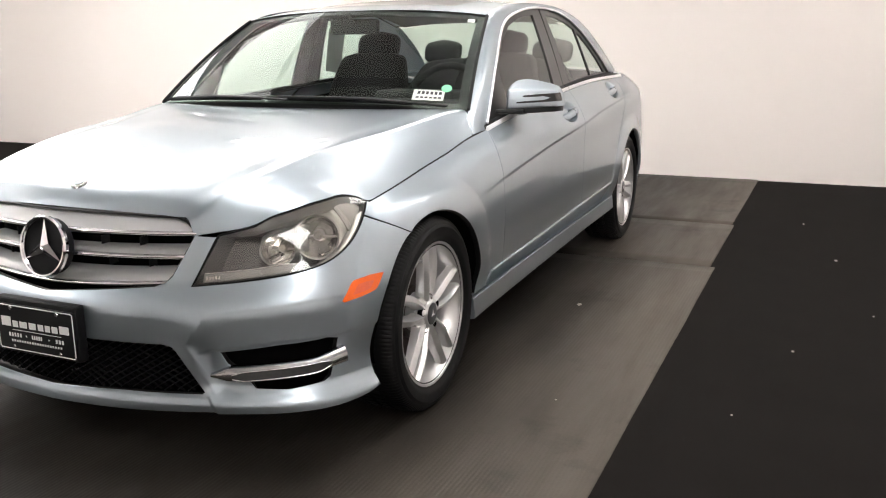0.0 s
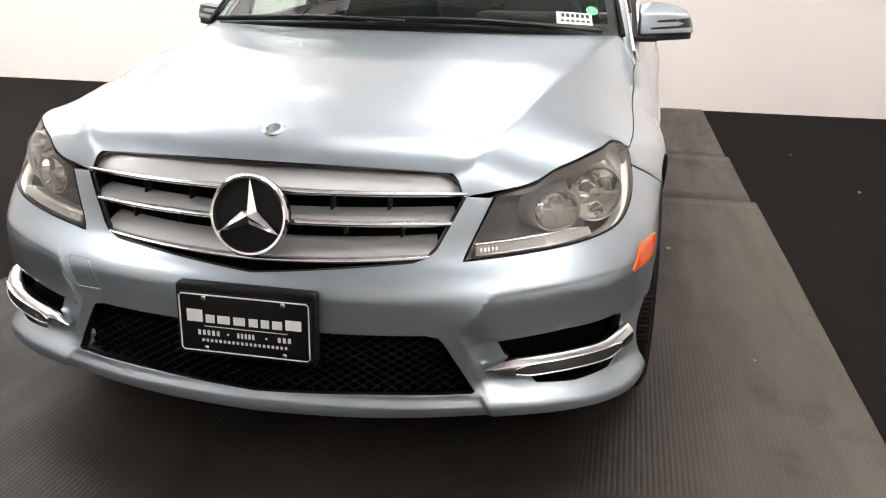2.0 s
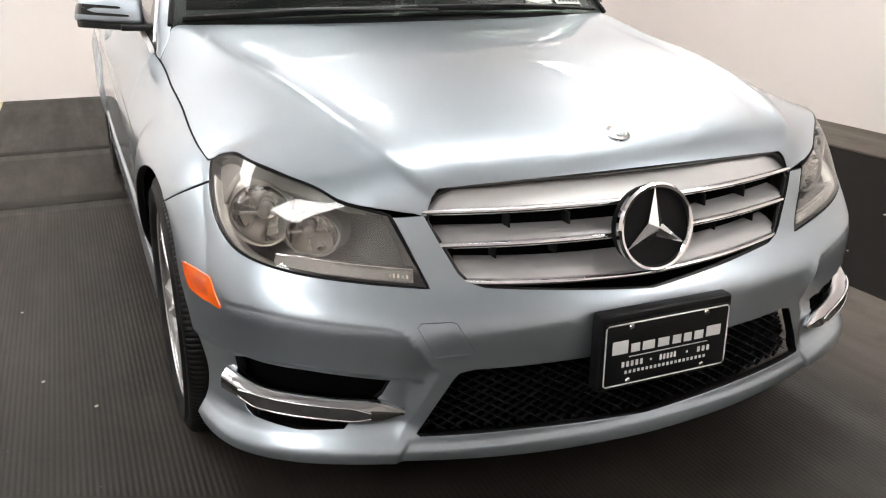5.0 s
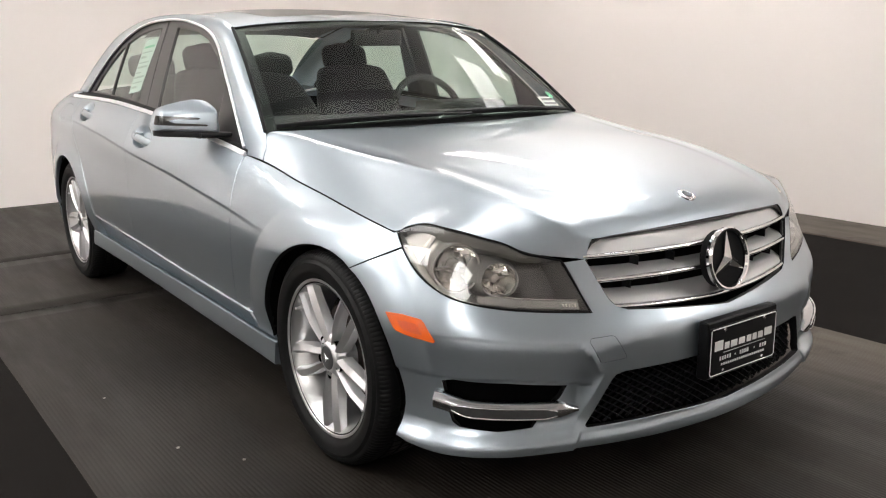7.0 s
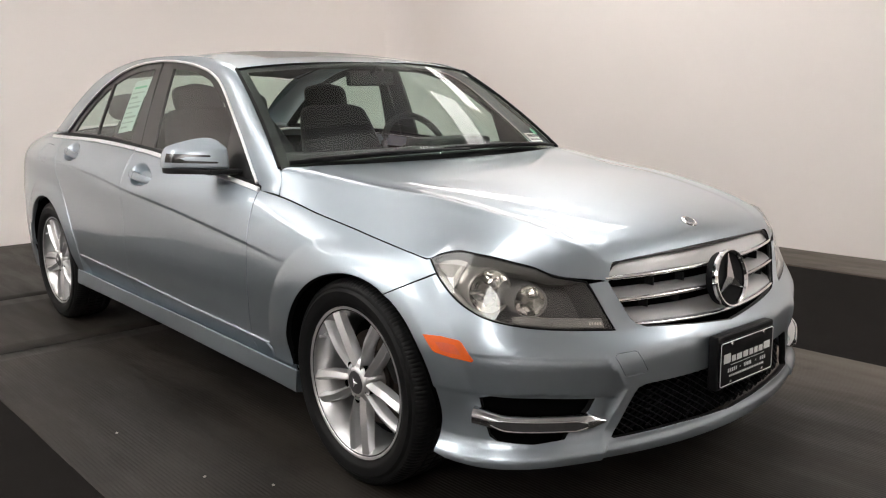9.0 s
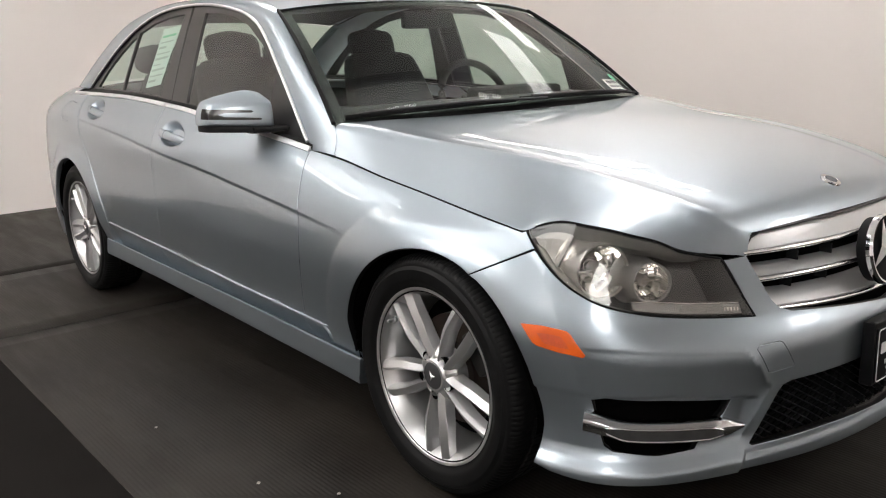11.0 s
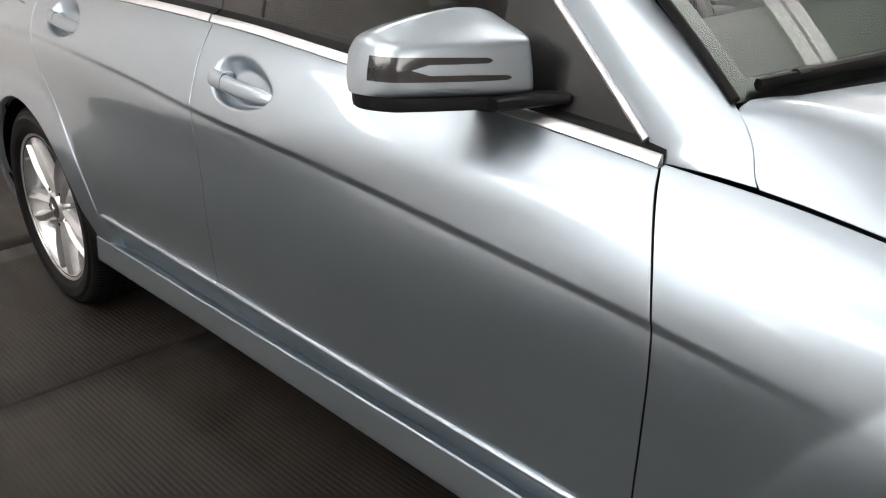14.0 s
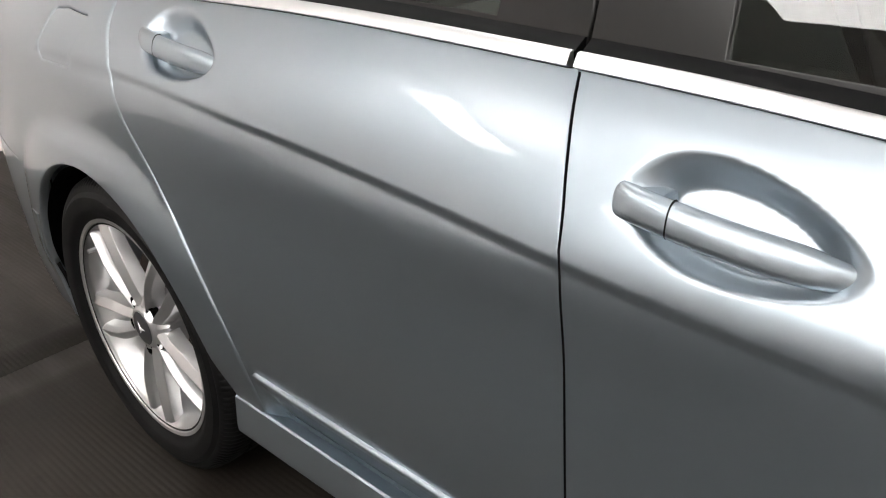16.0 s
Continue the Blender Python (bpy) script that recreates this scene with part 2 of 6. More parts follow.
def lathe(name, profile, mat, parent=None, label="", count=64, closed=False, smooth_angle=35, ripple=None):
    """A body turned round the x axis from a profile of (radius, x)."""
    p = np.array(profile, float)
    rings = []
    for k in range(count):
        a = 2 * math.pi * k / count
        r = p[:, 0] if ripple is None else ripple(k, p)
        rings.append(np.stack([p[:, 1], r * math.cos(a), r * math.sin(a)], -1))
    v = np.array(rings).reshape(-1, 3)
    return solid(name, v, grid_faces(count, len(p), closed, True), mat, parent, label, smooth_angle)


def tube(name, path, radius, mat, parent=None, label="", sides=10, side=1, squash=1.0, closed=False):
    """A round bar along a path; squash flattens it upright."""
    p = np.array(path, float)
    t = np.gradient(p, axis=0)
    if closed:
        t = np.roll(p, -1, 0) - np.roll(p, 1, 0)
    t /= np.linalg.norm(t, axis=1)[:, None]
    up = np.where(np.abs(t[:, 2:]) > .95, [[1., 0, 0]], [[0, 0, 1.]])
    u = np.cross(t, up)
    u /= np.linalg.norm(u, axis=1)[:, None]
    w = np.cross(u, t)
    rr = np.broadcast_to(np.asarray(radius, float), (len(p),))
    a = np.linspace(0, 2 * np.pi, sides, endpoint=False)
    rings = p[:, None] + rr[:, None, None] * (np.cos(a)[None, :, None] * u[:, None] + squash * np.sin(a)[None, :, None] * w[:, None])
    if closed:
        return solid(name, rings.reshape(-1, 3), grid_faces(len(p), sides, True, True), mat, parent, label, 60, side)
    return loft(name, rings, mat, parent, label, side=side, smooth_angle=60)


def within(poly, pts):
    """Which points lie inside a closed polygon."""
    x, y = pts[:, 0], pts[:, 1]
    r = np.zeros(len(pts), bool)
    for (ax, ay), (bx, by) in zip(poly, np.roll(poly, -1, 0)):
        if ay != by:
            r ^= ((ay > y) != (by > y)) & (x < (bx - ax) * (y - ay) / (by - ay) + ax)
    return r


def resample(poly, step):
    out = []
    for a, b in zip(poly, np.roll(poly, -1, 0)):
        n = max(1, int(math.ceil(np.hypot(*(b - a)) / step)))
        out += [a + (b - a) * k / n for k in range(n)]
    return np.array(out)


def inset(poly, g):
    """The polygon moved inwards by g."""
    e = np.roll(poly, -1, 0) - poly
    area = np.sum(poly[:, 0] * np.roll(poly[:, 1], -1) - poly[:, 1] * np.roll(poly[:, 0], -1))
    n = np.stack([-e[:, 1], e[:, 0]], -1) / np.maximum(np.linalg.norm(e, axis=1), 1e-9)[:, None] * np.sign(area)
    m = n + np.roll(n, 1, 0)
    m /= np.maximum(np.linalg.norm(m, axis=1), .5)[:, None]
    return poly + m * g


def panel(name, surf, outer, mat, parent=None, label="", holes=(), step=.02, gap=.0027, rim=.010, side=1, lift=0.0, hole_gap=0.0, fine=None, rows=None, roll=.0015, edge=None):
    """A pressed sheet: the part of a smooth surface inside an outline, its edges rolled inwards. surf gives places from two parameters."""
    loops = [inset(resample(np.array(outer, float), step), gap)]
    loops += [inset(resample(np.array(h, float), step), -hole_gap) for h in holes]
    pts, edges, k = np.vstack(loops), [], 0
    for lp in loops:
        edges += [(k + i, k + (i + 1) % len(lp)) for i in range(len(lp))]
        k += len(lp)
    lo, hi = loops[0].min(0), loops[0].max(0)
    nx, ny = int((hi[0] - lo[0]) / step) + 2, int((hi[1] - lo[1]) / (step * .866)) + 2
    gx, gy = np.meshgrid(np.arange(nx), np.arange(ny))
    g = np.stack([lo[0] + (gx + .5 * (gy % 2)) * step, lo[1] + gy * step * .866], -1).reshape(-1, 2)
    keep = within(loops[0], g)
    for lp in loops[1:]:
        keep &= ~within(lp, g)
    g = g[keep]
    if fine is not None:
        (ca, cb), (ra, rb), small = fine
        fx, fy = np.meshgrid(np.arange(ca - ra, ca + ra, small), np.arange(cb - rb, cb + rb, small))
        extra = np.stack([fx + .5 * small * (np.arange(fx.shape[0]) % 2)[:, None], fy], -1).reshape(-1, 2)
        extra = extra[within(loops[0], extra)]
        g = np.vstack([g[(np.abs(g[:, 0] - ca) > ra) | (np.abs(g[:, 1] - cb) > rb)], extra])
    if rows is not None:
        line, offsets, pitch = rows
        sa = np.arange(lo[0], hi[0], pitch)
        mid = line(sa)
        more = np.vstack([np.stack([sa, mid + o], -1) for k, o in enumerate(offsets)])
        more = more[within(loops[0], more)]
        off = g[:, 1] - line(g[:, 0])
        clear = (off < offsets[0] - .004) | (off > offsets[-1] + .004)
        if fine is not None:
            inb = lambda q: (np.abs(q[:, 0] - ca) < ra) & (np.abs(q[:, 1] - cb) < rb)
            clear |= inb(g)
            more = more[~inb(more)]
        g = np.vstack([g[clear], more])
    near = np.array([np.min((pts[:, 0] - q[0]) ** 2 + (pts[:, 1] - q[1]) ** 2) for q in g]) if len(g) else np.zeros(0)
    g = g[near > (.5 * (step if fine is None and rows is None else .005)) ** 2]
    every = np.vstack([pts, g])
    v2, _, tris, *_ = geometry.delaunay_2d_cdt([Vector(q) for q in every], edges, [], 0, 1e-6)
    v2 = np.array([(q.x, q.y) for q in v2])
    tris = np.array([t for t in tris if len(t) == 3])
    mid = v2[tris].mean(1)
    keep = within(loops[0], mid)
    for lp in loops[1:]:
        keep &= ~within(lp, mid)
    tris = tris[keep]
    a, b, h = v2[:, 0], v2[:, 1], 1.5e-3
    p = surf(a, b)
    n = np.cross(surf(a + h, b) - surf(a - h, b), surf(a, b + h) - surf(a, b - h))
    n /= np.maximum(np.linalg.norm(n, axis=1), 1e-12)[:, None]
    core = np.stack([0 * p[:, 0], np.clip(p[:, 1], .1, 3.1), np.full(len(p), .45)], -1)
    if np.sum((p - core)[tris[:, 0]] * n[tris[:, 0]]) < 0:
        n = -n
    p = p + n * lift
    fn = np.cross(p[tris[:, 1]] - p[tris[:, 0]], p[tris[:, 2]] - p[tris[:, 0]])
    turn = np.sum(fn * n[tris[:, 0]], 1) < 0
    tris[turn] = tris[turn][:, ::-1]
    verts, normals = [p], [n]
    faces, face_normals = [tuple(t) for t in tris], [[n[i] for i in t] for t in tris]
    if rim:
        seen = {}
        for t in tris:
            for i, j in ((t[0], t[1]), (t[1], t[2]), (t[2], t[0])):
                seen[(i, j)] = 1
        rimmed = [(i, j) for (i, j) in seen if (j, i) not in seen]
        out = np.zeros_like(p)
        for i, j in rimmed:
            o = np.cross(p[j] - p[i], n[i])
            o /= max(np.linalg.norm(o), 1e-9)
            out[i] += o
            out[j] += o
        out /= np.maximum(np.linalg.norm(out, axis=1), 1e-9)[:, None]
        order = sorted({i for e in rimmed for i in e})
        at = {i: q for q, i in enumerate(order)}
        o, base = out[order], p[order]
        r1, r2 = base + o * .8 * roll - n[order] * roll, base + o * .8 * roll - n[order] * rim
        k1, k2 = len(p), len(p) + len(order)
        soft = o + n[order]
        soft /= np.linalg.norm(soft, axis=1)[:, None]
        verts += [r1, r2]
        for i, j in rimmed:
            qi, qj = at[i], at[j]
            faces.append((j, i, k1 + qi, k1 + qj))
            face_normals.append([n[j], n[i], soft[qi], soft[qj]])
            faces.append((k1 + qj, k1 + qi, k2 + qi, k2 + qj))
            face_normals.append([soft[qj], soft[qi], o[qi], o[qj]])
    v = np.vstack(verts)
    fl = [q for f in face_normals for q in f]
    fl = np.array(fl)
    if side < 0:
        v, fl = v * (-1, 1, 1), fl * (-1, 1, 1)
        k, flipped, fl2 = 0, [], []
        for f in faces:
            flipped.append(tuple(reversed(f)))
            fl2.append(fl[k:k + len(f)][::-1])
            k += len(f)
        faces, fl = flipped, np.vstack(fl2)
    me = bpy.data.meshes.new(name)
    me.from_pydata(v.tolist(), [], [tuple(int(i) for i in f) for f in faces])
    me.polygons.foreach_set("use_smooth", [True] * len(me.polygons))
    me.normals_split_custom_set(fl.tolist())
    ob = link(name, me, mat, parent, label)
    if rim and mat is PAINT:
        me.materials.append(edge or SEAL)
        me.polygons.foreach_set("material_index", [0] * len(tris) + [0, 1] * ((len(faces) - len(tris)) // 2))
    return ob


def curve2(points, per=10):
    """A smooth open 2D curve through a few points."""
    return catmull(points, per)


def half_to_full(half):
    """A symmetric outline from its +x half, which begins and ends on the middle line."""
    h = np.array(half, float)
    return np.vstack([h, (h * (-1, 1))[::-1][1:-1]])


# ---- the car's smooth surfaces, in metres: front axle at y = 0, nose towards -y, half-width along x ----
def spline(knots, values):
    """A smooth function through the given values (Catmull-Rom with limited slopes)."""
    k, v = np.array(knots, float), np.array(values, float)
    h, d = np.diff(k), np.diff(v) / np.diff(k)
    m = np.zeros(len(k))
    m[0], m[-1] = d[0], d[-1]
    for i in range(1, len(k) - 1):
        if d[i - 1] * d[i] > 0:
            a, b = 2 * h[i] + h[i - 1], h[i] + 2 * h[i - 1]
            m[i] = (a + b) / (a / d[i - 1] + b / d[i])

    def f(q):
        q = np.asarray(q, float)
        i = np.clip(np.searchsorted(k, q) - 1, 0, len(h) - 1)
        t = (q - k[i]) / h[i]
        lo, hi = t < 0, t > 1
        c = np.clip(t, 0, 1)
        r = (v[i] * (1 + 2 * c) * (1 - c) ** 2 + h[i] * m[i] * c * (1 - c) ** 2
             + v[i + 1] * c * c * (3 - 2 * c) + h[i] * m[i + 1] * c * c * (c - 1))
        return r + np.where(lo, t * h[i] * m[i], 0) + np.where(hi, (t - 1) * h[i] * m[i + 1], 0)
    return f


def catmull(points, per=24):
    """Points of a smooth open curve through the given ones."""
    p = np.array(points, float)
    p = np.vstack([2 * p[0] - p[1], p, 2 * p[-1] - p[-2]])
    out = []
    for i in range(1, len(p) - 2):
        t = np.linspace(0, 1, per, endpoint=False)[:, None]
        a, b, c, d = p[i - 1], p[i], p[i + 1], p[i + 2]
        out.append(0.5 * (2 * b + (c - a) * t + (2 * a - 5 * b + 4 * c - d) * t ** 2 + (3 * b - a - 3 * c + d) * t ** 3))
    return np.vstack(out + [p[-2:-1]])


def smooth(a, b, q):
    t = np.clip((q - a) / (b - a), 0, 1)
    return t * t * (3 - 2 * t)


def blur(v, sigma, axis=0):
    """Gaussian smoothing over rows of samples; the ends run on straight."""
    r = int(3 * sigma) + 1
    k = np.exp(-.5 * (np.arange(-r, r + 1) / sigma) ** 2)
    k /= k.sum()
    v = np.moveaxis(np.asarray(v, float), axis, 0)
    lo = v[0] - (v[1] - v[0]) * np.arange(r, 0, -1).reshape(-1, *[1] * (v.ndim - 1))
    hi = v[-1] + (v[-1] - v[-2]) * np.arange(1, r + 1).reshape(-1, *[1] * (v.ndim - 1))
    w = np.concatenate([lo, v, hi])
    out = sum(k[i] * w[i:i + len(v)] for i in range(2 * r + 1))
    return np.moveaxis(out, 0, axis)


# outline of the body seen from above, nose to tail
PLAN = catmull([(-.2, -.762), (0, -.772), (.2, -.762), (.378, -.728), (.55, -.668), (.705, -.588), (.797, -.486), (.834, -.318), (.856, -.15),
                (.872, .1), (.880, .5), (.884, 1.2), (.885, 1.8), (.882, 2.4), (.876, 2.8), (.850, 3.2), (.775, 3.5),
                (.645, 3.68), (.4, 3.76), (0, 3.79), (-.2, 3.785)], 300)
ARC = np.concatenate([[0], np.cumsum(np.hypot(*np.diff(PLAN, axis=0).T))])
_even = np.linspace(0, ARC[-1], 6000)
PLAN = blur(np.stack([np.interp(_even, ARC, PLAN[:, 0]), np.interp(_even, ARC, PLAN[:, 1])], -1), 45)
PLAN = PLAN[(np.arange(6000) >= np.argmin(np.abs(PLAN[:, 0]) + 9 * (PLAN[:, 1] > 0))) & (np.arange(6000) <= np.argmin(np.abs(PLAN[:, 0]) + 9 * (PLAN[:, 1] < 0)))]
PLAN[0, 0] = PLAN[-1, 0] = 0
ARC = np.concatenate([[0], np.cumsum(np.hypot(*np.diff(PLAN, axis=0).T))])
TAN = np.gradient(PLAN, ARC, axis=0)
TAN /= np.linalg.norm(TAN, axis=1)[:, None]
_front, _rear = int(np.argmax(PLAN[:, 0] > .69)), len(PLAN) - int(np.argmax(PLAN[::-1, 0] > .6))


def s_of_x(x):
    """Arc length on the nose at half-width x."""
    return float(np.interp(x, PLAN[:_front + 20, 0], ARC[:_front + 20]))


def s_of_y(y):
    """Arc length along the flank at y."""
    return np.interp(y, PLAN[_front - 200:_rear, 1], ARC[_front - 200:_rear])


# how far the skin lies inside that outline, by height, at stations along it
SECTIONS = [
    (s_of_x(.0), [.15, .19, .24, .40, .47, .505, .53, .64, .70, .76], [.03, .0, .012, .008, .004, .016, .045, .055, .085, .15]),
    (s_of_x(.45), [.16, .21, .25, .40, .47, .505, .54, .64, .70, .75], [.03, .0, .01, .004, .0, .018, .046, .067, .080, .105]),
    (s_of_x(.68), [.17, .21, .25, .40, .48, .52, .56, .64, .70, .76], [.004, -.006, .0, .006, .002, .02, .044, .074, .099, .143]),
    (s_of_y(-.38), [.17, .21, .25, .40, .50, .56, .60, .66, .70, .77], [-.005, -.014, -.006, .004, .0, .010, .026, .050, .070, .114]),
    (s_of_y(0), [.18, .30, .40, .50, .60, .66, .70, .73, .76, .80], [.05, .03, .02, .012, .010, .022, .041, .062, .091, .145]),
    (s_of_y(.30), [.18, .30, .38, .48, .58, .65, .70, .74, .785, .83], [.055, .033, .023, .013, .0085, .015, .031, .050, .085, .139]),
    (s_of_y(.60), [.18, .30, .36, .45, .56, .64, .69, .75, .81, .88], [.06, .036, .026, .014, .007, .008, .016, .040, .075, .145]),
    (s_of_y(1.70), [.18, .30, .36, .45, .56, .68, .78, .84, .90, .97], [.06, .036, .026, .014, .007, .008, .002, .026, .066, .14]),
    (s_of_y(2.40), [.18, .30, .36, .45, .56, .70, .84, .89, .94, 1.0], [.06, .036, .026, .014, .007, .010, .004, .030, .070, .15]),
    (s_of_y(2.90), [.18, .30, .40, .50, .62, .74, .86, .91, .96, 1.03], [.05, .03, .02, .014, .006, .010, .008, .034, .08, .19]),
    (s_of_y(3.45), [.18, .30, .40, .50, .62, .74, .86, .91, .96, 1.03], [.03, .01, .004, .0, .004, .012, .03, .06, .12, .26]),
    (ARC[-1], [.18, .30, .40, .50, .62, .74, .86, .93, .98, 1.04], [.03, .01, .0, .0, .01, .03, .055, .08, .12, .3]),
]
SECTION_S = np.array([k[0] for k in SECTIONS])
GRID_S, GRID_Z = np.linspace(0, ARC[-1], 1401), np.linspace(.12, 1.08, 481)
_cols = np.array([spline(z, o)(GRID_Z) for _, z, o in SECTIONS])
TABLE = np.array([spline(SECTION_S, _cols[:, j])(GRID_S) for j in range(len(GRID_Z))]).T
_mirror = np.concatenate([TABLE[60:0:-1], TABLE, TABLE[-2:-62:-1]])
TABLE = blur(blur(_mirror, 16, 0)[60:-60], 8.5, 1)


def inset_of(s, z):
    """Bilinear reading of the table of insets."""
    a = np.clip(s / (GRID_S[1] - GRID_S[0]), 0, len(GRID_S) - 1.001)
    b = np.clip((z - GRID_Z[0]) / (GRID_Z[1] - GRID_Z[0]), 0, len(GRID_Z) - 1.001)
    i, j = a.astype(int), b.astype(int)
    a, b = a - i, b - j
    return (TABLE[i, j] * (1 - a) + TABLE[i + 1, j] * a) * (1 - b) + (TABLE[i, j + 1] * (1 - a) + TABLE[i + 1, j + 1] * a) * b


CREASE = spline([.2, .56, 1.0, 1.155, 1.66, 2.17, 2.6, 3.2], [.625, .676, .724, .742, .791, .841, .870, .886])


def crease(y):
    """Height of the flank's rising character line."""
    return CREASE(y)


def strip_line(y):
    """Height of the lower moulding's upper edge."""
    return np.interp(y, [.469, .602, 1.052, 1.65, 2.236, 2.30], [.345, .351, .367, .394, .412, .414])


def skin(s, z):
    """A place on the bumpers and flanks (+x side) from arc length and height."""
    s, z = np.broadcast_arrays(np.asarray(s, float), np.asarray(z, float))
    o = inset_of(s, z)
    px, py = np.interp(s, ARC, PLAN[:, 0]), np.interp(s, ARC, PLAN[:, 1])
    tx, ty = np.interp(s, ARC, TAN[:, 0]), np.interp(s, ARC, TAN[:, 1])
    n = np.hypot(tx, ty)
    nx, ny = ty / n, -tx / n
    # character line: a soft ledge that faces down
    k = smooth(.25, .75, py) * (1 - smooth(2.75, 3.05, py))
    c = z - crease(py)
    o = o + k * .0050 * smooth(.004, -.012, c) * np.exp(np.minimum(c, 0) / .055)
    # below the moulding the doors tuck in towards the sill
    tuck = smooth(.46, .50, py) * (1 - smooth(2.28, 2.32, py)) * (px > .7)
    o = o + tuck * .40 * np.maximum(strip_line(py) - .003 - z, 0)
    # flared wheel arches
    for axle, reach in ((0, .455), (2.76, .44)):
        r = np.hypot(py - axle, z - .312)
        u = reach + .022 - r
        o = o - np.where(px > .5, .021 * (1 - np.exp(-.5 * (u + np.sqrt(u * u + .004 ** 2)) / .065)) * smooth(.30, .42, z) * (1 - smooth(.70, .76, z)), 0)
    return np.stack([px - nx * o, py - ny * o, z], -1)


def skin_full(s, z):
    p = skin(np.abs(s), z)
    return p * np.stack([np.where(np.asarray(s) < 0, -1., 1.), np.ones_like(p[..., 0]), np.ones_like(p[..., 0])], -1)


def skin_in(depth):
    """The skin pushed inwards (or outwards, below nought)."""
    def f(s, z):
        h = 2e-3
        p = skin_full(s, z)
        n = np.cross(skin_full(s + h, z) - skin_full(s - h, z), skin_full(s, z + h) - skin_full(s, z - h))
        n /= np.linalg.norm(n, axis=-1)[..., None]
        return p + n * (depth if np.isscalar(depth) else depth(s, z)[..., None])
    return f


sy = s_of_y
# outlines on the nose: arc length from the middle, height
LAMP_TOP = catmull([(1.085, .728), (1.060, .741), (1.030, .750), (.995, .755), (.937, .751), (.836, .742), (.748, .728), (.694, .717), (.660, .704), (.636, .693), (.600, .685), (.538, .672)], 8)
LAMP_LOW = catmull([(.462, .540), (.595, .552), (.735, .569), (.85, .591), (.915, .612), (.967, .636), (1.01, .664), (1.045, .692), (1.085, .728)], 8)
LAMP = np.vstack([LAMP_TOP, LAMP_LOW[:-1]])

# fender and bonnet shut line, waist line, door seams: (y, z)
FENDER_LINE = spline([-.30, -.276, -.178, .015, .268, .502, .65], [.719, .724, .740, .766, .800, .836, .852])
WAIST = spline([.60, .644, .815, 1.253, 1.671, 2.3, 2.9, 3.3], [.840, .846, .866, .908, .943, .970, .974, .935])
_y = np.concatenate([[-.70, -.66], np.linspace(-.58, -.34, 9), np.linspace(-.26, .60, 20)])
_lamp = skin_in(0)(LAMP_TOP[::-1, 0], LAMP_TOP[::-1, 1])
_wing = skin(s_of_y(_y), FENDER_LINE(_y))
_k = np.linspace(-.72, .66, 1400)
_known = (_y > -.30)


def _hood_line(axis, front):
    """Smooth edge of the bonnet: along the lamps, then along the wings."""
    ys = np.concatenate([[-.72, -.66, -.63], _lamp[4:-10:6, 1], _y[_known]])
    vs = np.concatenate([front, _lamp[4:-10:6, axis], _wing[_known, axis]])
    order = np.argsort(ys)
    v = blur(spline(ys[order], vs[order])(_k), 9)
    return lambda y: np.interp(y, _k, v)


HOOD_X, HOOD_EDGE = _hood_line(0, [.360, .395, .434]), _hood_line(2, [.656, .657, .659])
_even_edge = blur(HOOD_EDGE(_k), 85)


def HOOD_BASE(y):
    """The bonnet's edge height without the local arch over the lamp."""
    return np.interp(y, _k, _even_edge)


def eased(knots, values, sigma):
    k = np.linspace(-.74, .70, 1440)
    v = blur(spline(knots, values)(k), sigma)
    return lambda y: np.interp(y, k, v)


HOOD_MID = eased([-.68, -.66, -.64, -.60, -.5, -.3, 0, .3, .5, .62], [.700, .730, .755, .779, .812, .855, .899, .924, .936, .940], 16)
HOOD_RIDGE = eased([-.72, -.66, -.62, -.58, -.5, -.4, -.27, 0, .3, .5, .62], [.330, .383, .436, .468, .497, .525, .552, .602, .652, .695, .732], 22)
HOOD_CROWN = eased([-.72, -.6, -.3, .1, .3, .5, .62], [.004, .010, .024, .025, .016, .004, .002], 40)


def hood(x, y):
    """The bonnet: a lightly crowned middle between two ridges that spread towards the windscreen, and sides that fall to the wings."""
    y = np.asarray(y, float)
    a = np.abs(np.asarray(x, float))
    wide = HOOD_X(y)
    q = (np.minimum(a, wide) / .44) ** 2
    m = HOOD_MID(y - .050 * q / (1 + (q / 1.5) ** 4) ** .25 * (1 - smooth(-.58, -.15, y)))
    gap = wide - .022 - HOOD_RIDGE(y)
    ridge = HOOD_RIDGE(y) + .5 * (gap - np.sqrt(gap * gap + .012 ** 2))
    soft = lambda d: .5 * (d + np.sqrt(d * d + .016 ** 2))
    crown = HOOD_CROWN(y)
    run, full = soft(a - ridge), soft(wide - ridge)
    t = np.minimum(run / full, 1.0)
    drop = m - crown * (wide / .58) ** 2 - HOOD_BASE(y)
    z = m - crown * (np.minimum(a, wide) / .58) ** 2 - drop * (.82 * t + .18 * t * t)
    z = z + (HOOD_EDGE(y) - HOOD_BASE(y)) * t ** 3
    d = a - ridge + .004
    z = z + smooth(-.68, -.56, y) * (1 - .7 * smooth(.1, .55, y)) * (.0042 * np.exp(-(d / .017) ** 2) - .0020 * np.exp(-((d + .055) / .026) ** 2))
    return np.stack([x + 0 * y, y + 0 * a, z], -1)


# glasshouse: side windows lean inwards
BELT_X = spline([.60, .653, 1.2, 1.75, 2.3, 2.9, 3.3], [.760, .757, .752, .745, .725, .688, .66])


def house(y, z):
    h = z - (WAIST(y) + .02)
    return np.stack([BELT_X(y) - .30 * h - .16 * h * h + 0 * z, y + 0 * z, z + 0 * y], -1)


